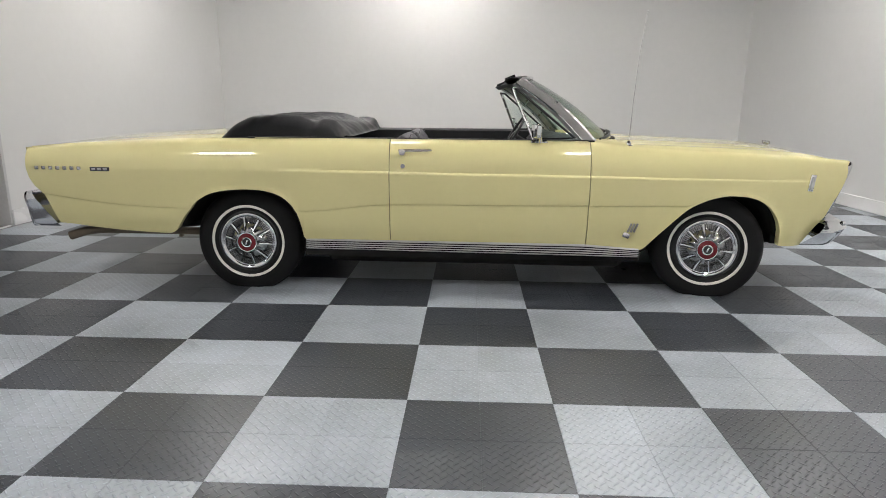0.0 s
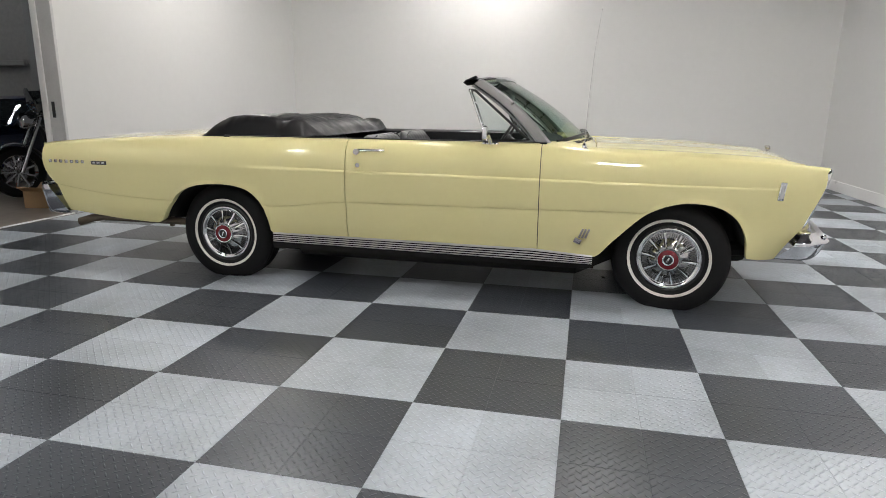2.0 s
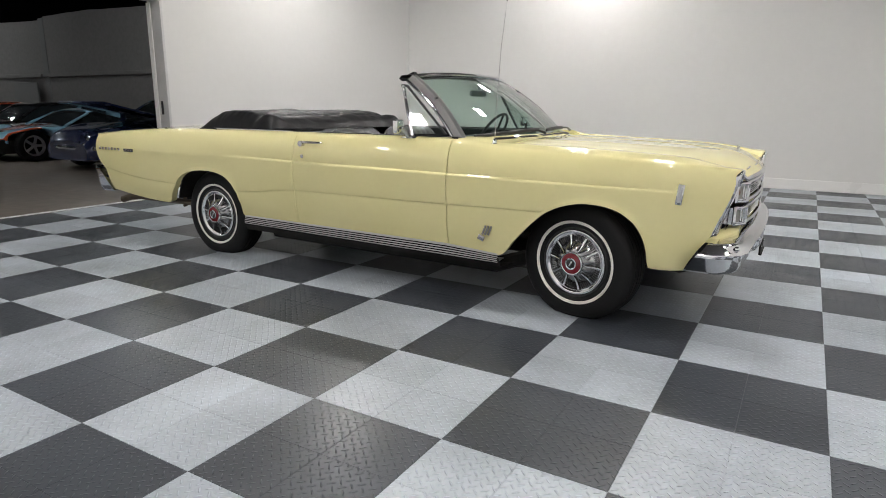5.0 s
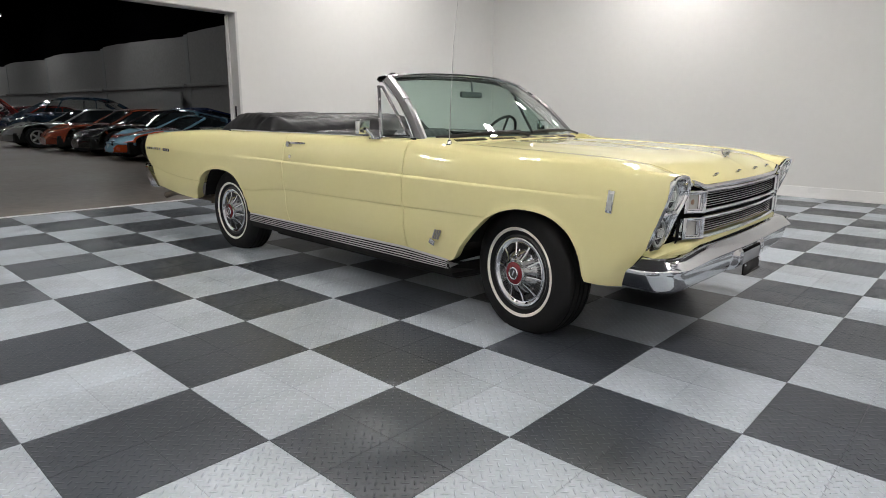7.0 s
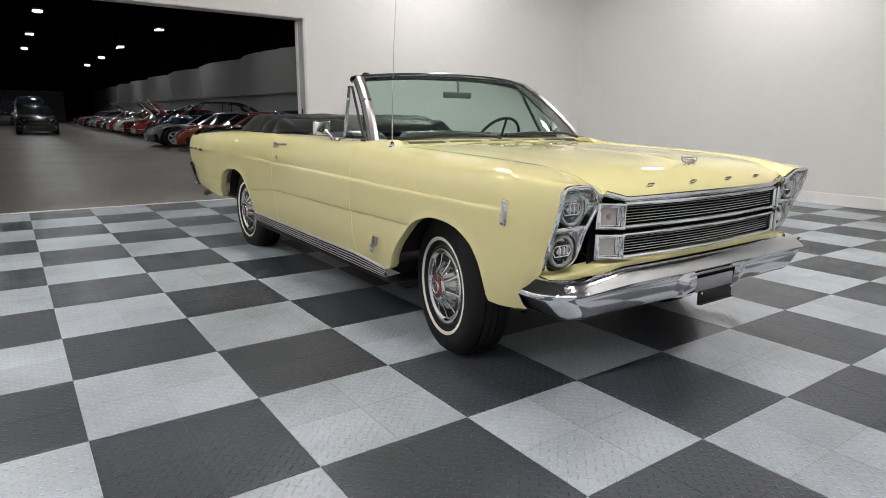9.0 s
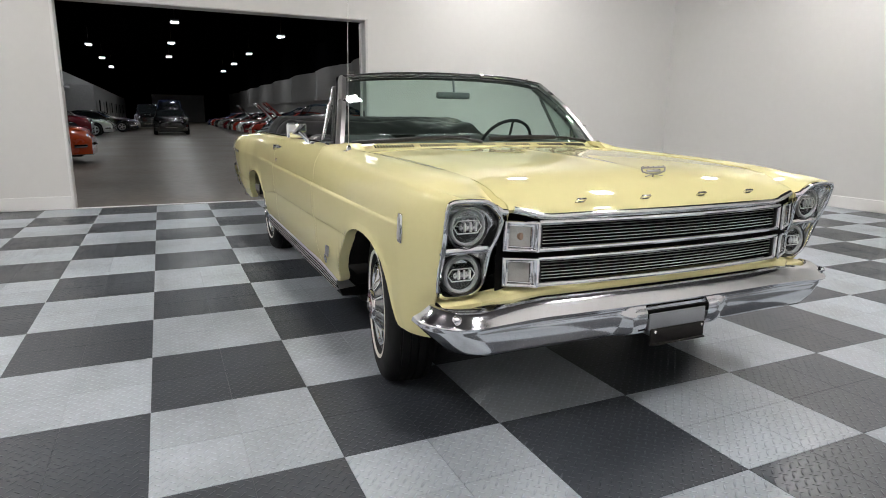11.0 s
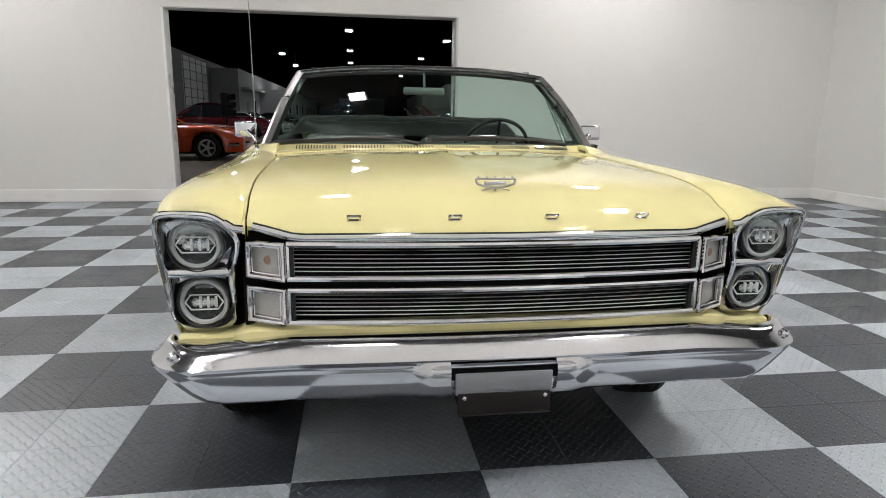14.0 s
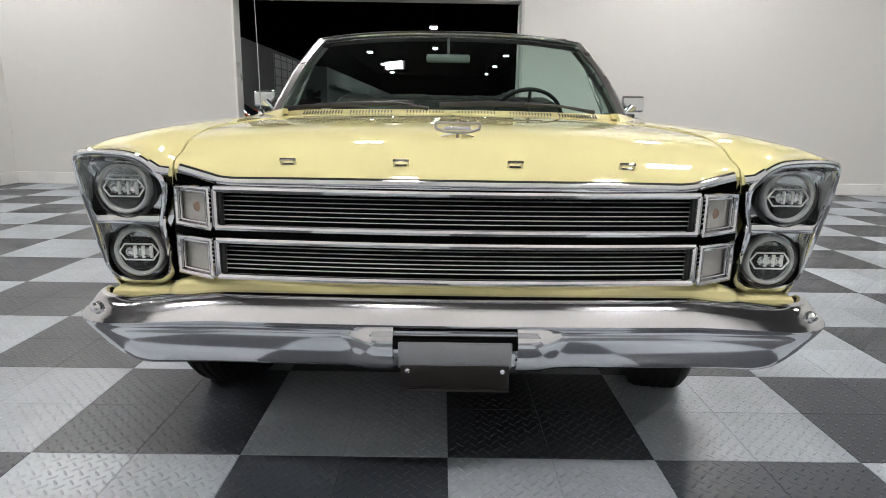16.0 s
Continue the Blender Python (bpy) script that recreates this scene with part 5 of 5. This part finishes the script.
    part("rear_bumper", tube([(-L + .2, -W * .88, .45), (-L - .04, -W * .6, .46), (-L - .05, W * .6, .46), (-L + .2, W * .88, .45)], .04, None, 8), CHROME, c)
    for s in (-1, 1):
        part("headlight", lathe([(0, .02), (.06, .012), (.075, -.01), (.075, -.05)], 16, None, (L - .075 - (.12 if pointed else 0), s * plan(L - .1) * .8, nose - .13), "x"), CLEARLENS, c)
        part("tail_light", box(-L - .012, -L + .06, s * W * .62 - .1, s * W * .62 + .1, tail - .25, tail - .13, .012), RED, c)
        part("door_line", tube([(cabin[1] + .15, s * (W * .965), .30), (cabin[1] + .1, s * (W * .975 + .012), .55), (cabin[1] + .05, s * W * .93, belt)], .006, None, 4), BLACK, c)
    r = rim or RIM
    for ax in (fx, rx):
        for s in (-1, 1):
            wh = part("wheel", lathe([(.215, -.10), (.215, .02), (0, .02)], 24, None), BLACK, c)
            part("tyre", lathe([(.20, -.09), (.23, -.105), (wheel_r - .02, -.10), (wheel_r, -.08), (wheel_r, .08), (.22, .10)], 32), RUBBER, wh)
            part("rim", lathe([(.215, -.098), (.205, -.105), (.19, -.07), (.17, -.055)], 24), r, wh)
            spk = bmesh.new()
            for k in range(5):
                add_box(spk, .03, .19, -.085, -.06, -.028, .028, .008, Matrix.Rotation(k * 2 * math.pi / 5, 4, "Y"), 1)
            lathe([(0, -.10), (.05, -.095), (.055, -.06)], 16, spk)
            part("spokes", spk, r, wh)
            wh.matrix_local = Matrix.Translation((ax, s * (W - .10), wheel_r)) @ Matrix.Rotation(radians(180 if s > 0 else 0), 4, "Z")
    return c


RIM = material("bright alloy rim", (0.62, 0.62, 0.62), 0.35, 0.6, spread=0.1, scale=20)
DARKGLASS = material("dark car glass", (0.02, 0.024, 0.026), 0.06, spread=0.1, scale=4, coat=0.5)
CLEARLENS = material("headlight glass", (0.5, 0.5, 0.5), 0.12, 0.6, spread=0.1, scale=30)
NAVY, GUNMETAL, REDP, BURGUNDY = paint("navy", (.010, .02, .075)), paint("silver grey", (.22, .22, .22)), paint("red", (.30, .025, .015)), paint("burgundy", (.11, .008, .012))
BLACKP, ORANGE, SKY, WHITEP, TEAL = paint("black", (.008, .008, .009)), paint("orange red", (.55, .07, .015)), paint("light blue", (.22, .42, .55)), paint("white", (.6, .6, .58)), paint("dark blue", (.012, .028, .05))
COPPER = paint("copper red", (.30, .06, .03))

# the row along the panelled wall, noses to the aisle (heading -y)
ROW = [
    ("dark navy muscle car with bright rims in the hall", -8.5, 6.6, NAVY, dict(length=4.5, roof=1.3, hood_up=13)),
    ("light blue and orange low racing coupe", -11.85, 6.45, SKY, dict(nose_band=ORANGE, length=4.3, belt=.68, nose=.50, roof=1.05, tail=.72, pointed=True, stripe=ORANGE)),
    ("black low sports coupe", -14.2, 6.6, BLACKP, dict(width=1.76, length=4.6, belt=.74, nose=.56, roof=1.18, pointed=True)),
    ("copper red low sports coupe", -16.4, 6.47, COPPER, dict(width=1.76, length=4.6, belt=.74, nose=.56, roof=1.18, pointed=True)),
    ("silver grey low sports coupe", -19.4, 6.13, GUNMETAL, dict(width=1.76, length=4.6, belt=.74, nose=.56, roof=1.18, pointed=True)),
    ("dark blue rounded vintage sedan with its hood open", -25.0, 7.6, TEAL, dict(clear=True, length=4.9, belt=1.0, nose=.86, roof=1.64, tail=.9, hood_up="front", cabin=(-1.7, .55), screen_run=.35)),
    ("red classic car with a white nose and open hood", -28.4, 7.2, REDP, dict(length=4.7, hood_up=True)),
    ("burgundy classic car with its hood open", -31.4, 7.2, BURGUNDY, dict(length=4.8, hood_up=True)),
    ("white classic coupe in the row", -34.2, 7.2, WHITEP, dict(length=4.7)),
    ("red classic coupe in the row", -37.2, 7.2, REDP, dict(length=4.7)),
    ("black classic coupe with its hood open", -40.0, 7.2, BLACKP, dict(length=4.7, hood_up=True)),
    ("burgundy classic coupe in the row", -43.6, 7.2, BURGUNDY, dict(length=4.7)),
    ("grey classic coupe in the row", -47.2, 7.2, GUNMETAL, dict(length=4.7)),
    ("black classic coupe in the row", -51.0, 7.2, BLACKP, dict(length=4.7)),
    ("red classic coupe in the row", -55.0, 7.2, REDP, dict(length=4.7)),
    ("navy classic coupe in the row", -59.0, 7.2, NAVY, dict(length=4.7)),
]
for label, x, y, col, kw in ROW:
    parked_car(label, pose(x, y, 0, 0, 0, -90), col, **kw)
# the row along the block wall, noses to the aisle (heading +y)
for label, x, y, col, kw in [
    ("bright orange red muscle car with five-spoke rims", -12.8, -3.2, ORANGE, dict(length=4.9, belt=.86, nose=.74, roof=1.32)),
    ("red pickup-like classic with a dark cab", -29.0, -4.6, BURGUNDY, dict(length=4.9, belt=1.0, nose=.92, roof=1.7, wheel_r=.36)),
    ("white muscle car with black trim", -32.5, -3.9, WHITEP, dict(length=4.8)),
    ("grey muscle car along the block wall", -36.0, -4.0, GUNMETAL, dict(length=4.8)),
    ("black muscle car along the block wall", -41.5, -3.1, BLACKP, dict(length=4.8)),
    ("navy muscle car along the block wall", -44.4, -3.1, NAVY, dict(length=4.8)),
    ("grey classic car along the block wall", -47.2, -3.0, GUNMETAL, dict(length=4.8)),
]:
    parked_car(label, pose(x, y, 0, 0, 0, 90), col, **kw)
# cars standing in the aisle, nose to the doorway
parked_car("black low coupe standing in the hall's aisle", pose(-36, 1.3, 0), BLACKP, length=4.8, belt=.95, nose=.82, roof=1.45)
parked_car("dark tall vintage truck standing in the aisle", pose(-44, 1.4, 0), NAVY, length=5.0, belt=1.25, nose=1.1, roof=2.1, tail=1.1, wheel_r=.38)
parked_car("black vintage sedan standing in the aisle", pose(-50.5, -.1, 0), BLACKP, length=4.9, belt=1.15, nose=1.0, roof=1.9, wheel_r=.38)

# cardboard box and motorcycle just beyond the doorway
carton = thing("cardboard_box", "brown cardboard box on the hall floor", "box", pose(-5.0, 3.72, 0, 0, 0, 12))
part("carton", box(-.15, .15, -.13, .13, 0, .2, .006), CARD, carton)
part("flap", box(-.15, .15, -.02, .11, 0, .006, .001, Matrix.Translation((0, .13, .2)) @ Matrix.Rotation(radians(35), 4, "X")), CARD, carton)
part("flap", box(-.15, .15, -.11, .02, 0, .006, .001, Matrix.Translation((0, -.13, .2)) @ Matrix.Rotation(radians(-28), 4, "X")), CARD, carton)

bike = thing("motorcycle", "black touring motorcycle with chrome forks", "motorcycle", pose(-5.6, 5.0, 0, 0, 0, -112))
for ax, r in ((.80, .33), (-.80, .32)):
    wh = part("wheel", lathe([(.22, -.05), (.2, 0), (.22, .05)], 28), CHROME, bike)
    part("tyre", lathe([(r - .11, -.05), (r - .03, -.07), (r, -.03), (r, .03), (r - .03, .07), (r - .11, .05)], 36), RUBBER, wh)
    part("brake_disc", lathe([(.06, -.075), (.15, -.075), (.15, -.07), (.06, -.07)], 24), STEEL, wh)
    sp = bmesh.new()
    for k in range(9):
        add_box(sp, .02, .21, -.012, .012, -.012, .012, .003, Matrix.Rotation(k * 2 * math.pi / 9, 4, "Y"), 1)
    part("spokes", sp, CHROME, wh)
    wh.matrix_local = Matrix.Translation((ax, 0, r))
for s in (-1, 1):
    part("fork", tube([(.80, s * .11, .33), (.62, s * .11, .75), (.50, s * .11, 1.02)], [.03, .028, .025], None, 10), CHROME, bike, "chrome fork leg")
    part("mirror", lathe([(0, .01), (.06, .006), (.062, -.01), (0, -.02)], 18, None, (.42, s * .42, 1.34), "x"), BLACK, bike)
    part("mirror_stem", tube([(.35, s * .34, 1.10), (.42, s * .42, 1.32)], .008, None, 6), CHROME, bike)
    part("exhaust", tube([(.25, s * .16, .35), (0, s * .2, .26), (-.5, s * .22, .28), (-1.0, s * .22, .32)], [.03, .035, .045, .05], None, 10), CHROME, bike)
    part("saddlebag", box(-1.0, -.45, s * .24 - .09, s * .24 + .09, .42, .78, .06, None, 3), BLACKP, bike)
part("handlebar", tube([(.22, -.42, 1.05), (.36, -.3, 1.1), (.48, 0, 1.04), (.36, .3, 1.1), (.22, .42, 1.05)], .014, None, 8), CHROME, bike)
part("fuel_tank", box(-.15, .42, -.16, .16, .72, .98, .09, None, 4), BLACKP, bike)
part("seat", box(-.75, -.1, -.17, .17, .66, .80, .05, None, 3), VINYL, bike)
part("engine", box(-.18, .34, -.17, .17, .26, .66, .05, None, 2), STEEL, bike)
part("frame", tube([(.5, 0, .98), (.3, 0, .3), (-.35, 0, .28), (-.6, 0, .7), (.45, 0, .9)], .025, None, 8), BLACK, bike)
fb = lathe([(.36, -.08), (.375, 0), (.36, .08)], 40, None, (.80, 0, .33))
bmesh.ops.delete(fb, geom=[v for v in fb.verts if v.co.z < .40], context="VERTS")
part("front_fender", fb, BLACKP, bike)
part("headlamp", lathe([(0, .10), (.09, .09), (.10, .06), (.07, -.06), (0, -.09)], 24, None, (.60, 0, .98), "x"), CHROME, bike, "chrome headlamp")
part("windshield", box(.46, .50, -.26, .26, 1.08, 1.36, .01), DARKGLASS, bike, "dark fairing and screen")
part("rear_fender", box(-1.12, -.5, -.10, .10, .58, .72, .05, None, 3), BLACKP, bike)

# ---------------------------------------------------------------- showroom floor: interlocking square tiles, four to each field of the chequer
TS = 0.3048
floor = structure("floor", box(X0, X1, Y0, Y1, -0.05, -0.012), BLACK, "chequered light and charcoal diamond-tread tile floor", "floor")


def tile_data(w, d):
    """Corners and faces of one tile with a chamfered rim."""
    e, c = 0.0002, 0.0012
    v = [(x, y, z) for k, z in ((e + c, 0.0), (e, -0.0012), (e, -0.012)) for x, y in ((k, k), (w - k, k), (w - k, d - k), (k, d - k))]
    f = [(0, 1, 2, 3)] + [(4 * r + (i + 1) % 4, 4 * r + i, 4 * r + 4 + i, 4 * r + 4 + (i + 1) % 4) for r in (0, 1) for i in range(4)]
    return v, f


def tile_mesh(mat):
    me = bpy.data.meshes.new("tile")
    v, f = tile_data(TS, TS)
    me.from_pydata(v, [], f)
    me.materials.append(mat)
    return me


TILES = (tile_mesh(LIGHT_TILE), tile_mesh(DARK_TILE))
far = {0: ([], []), 1: ([], [])}
for i in range(math.floor(X0 / TS), math.ceil(X1 / TS)):
    for j in range(math.floor(Y0 / TS), math.ceil(Y1 / TS)):
        x, y = max(i * TS, X0), max(j * TS, Y0)
        w, d = min((i + 1) * TS, X1) - x, min((j + 1) * TS, Y1) - y
        dark = (i // 2 + j // 2) % 2
        if min(w, d) < 0.02:
            continue
        if -2 <= i <= 12 and -5 <= j <= 14 and w > TS - 1e-6 and d > TS - 1e-6:
            ob = new("tile", TILES[dark])
            ob.location = (x, y, 0)
            ob.parent = floor
        else:
            v, f = tile_data(w, d)
            vs, fs = far[dark]
            n = len(vs)
            vs += [(a + x, b + y, c) for a, b, c in v]
            fs += [tuple(k + n for k in q) for q in f]
for dark, (vs, fs) in far.items():
    me = bpy.data.meshes.new("far_tiles")
    me.from_pydata(vs, [], fs)
    me.materials.append((LIGHT_TILE, DARK_TILE)[dark])
    ob = new("far_tiles", me)
    ob.parent = floor
    tagged(ob, ("light grey floor tiles", "charcoal floor tiles")[dark], kind="stuff")
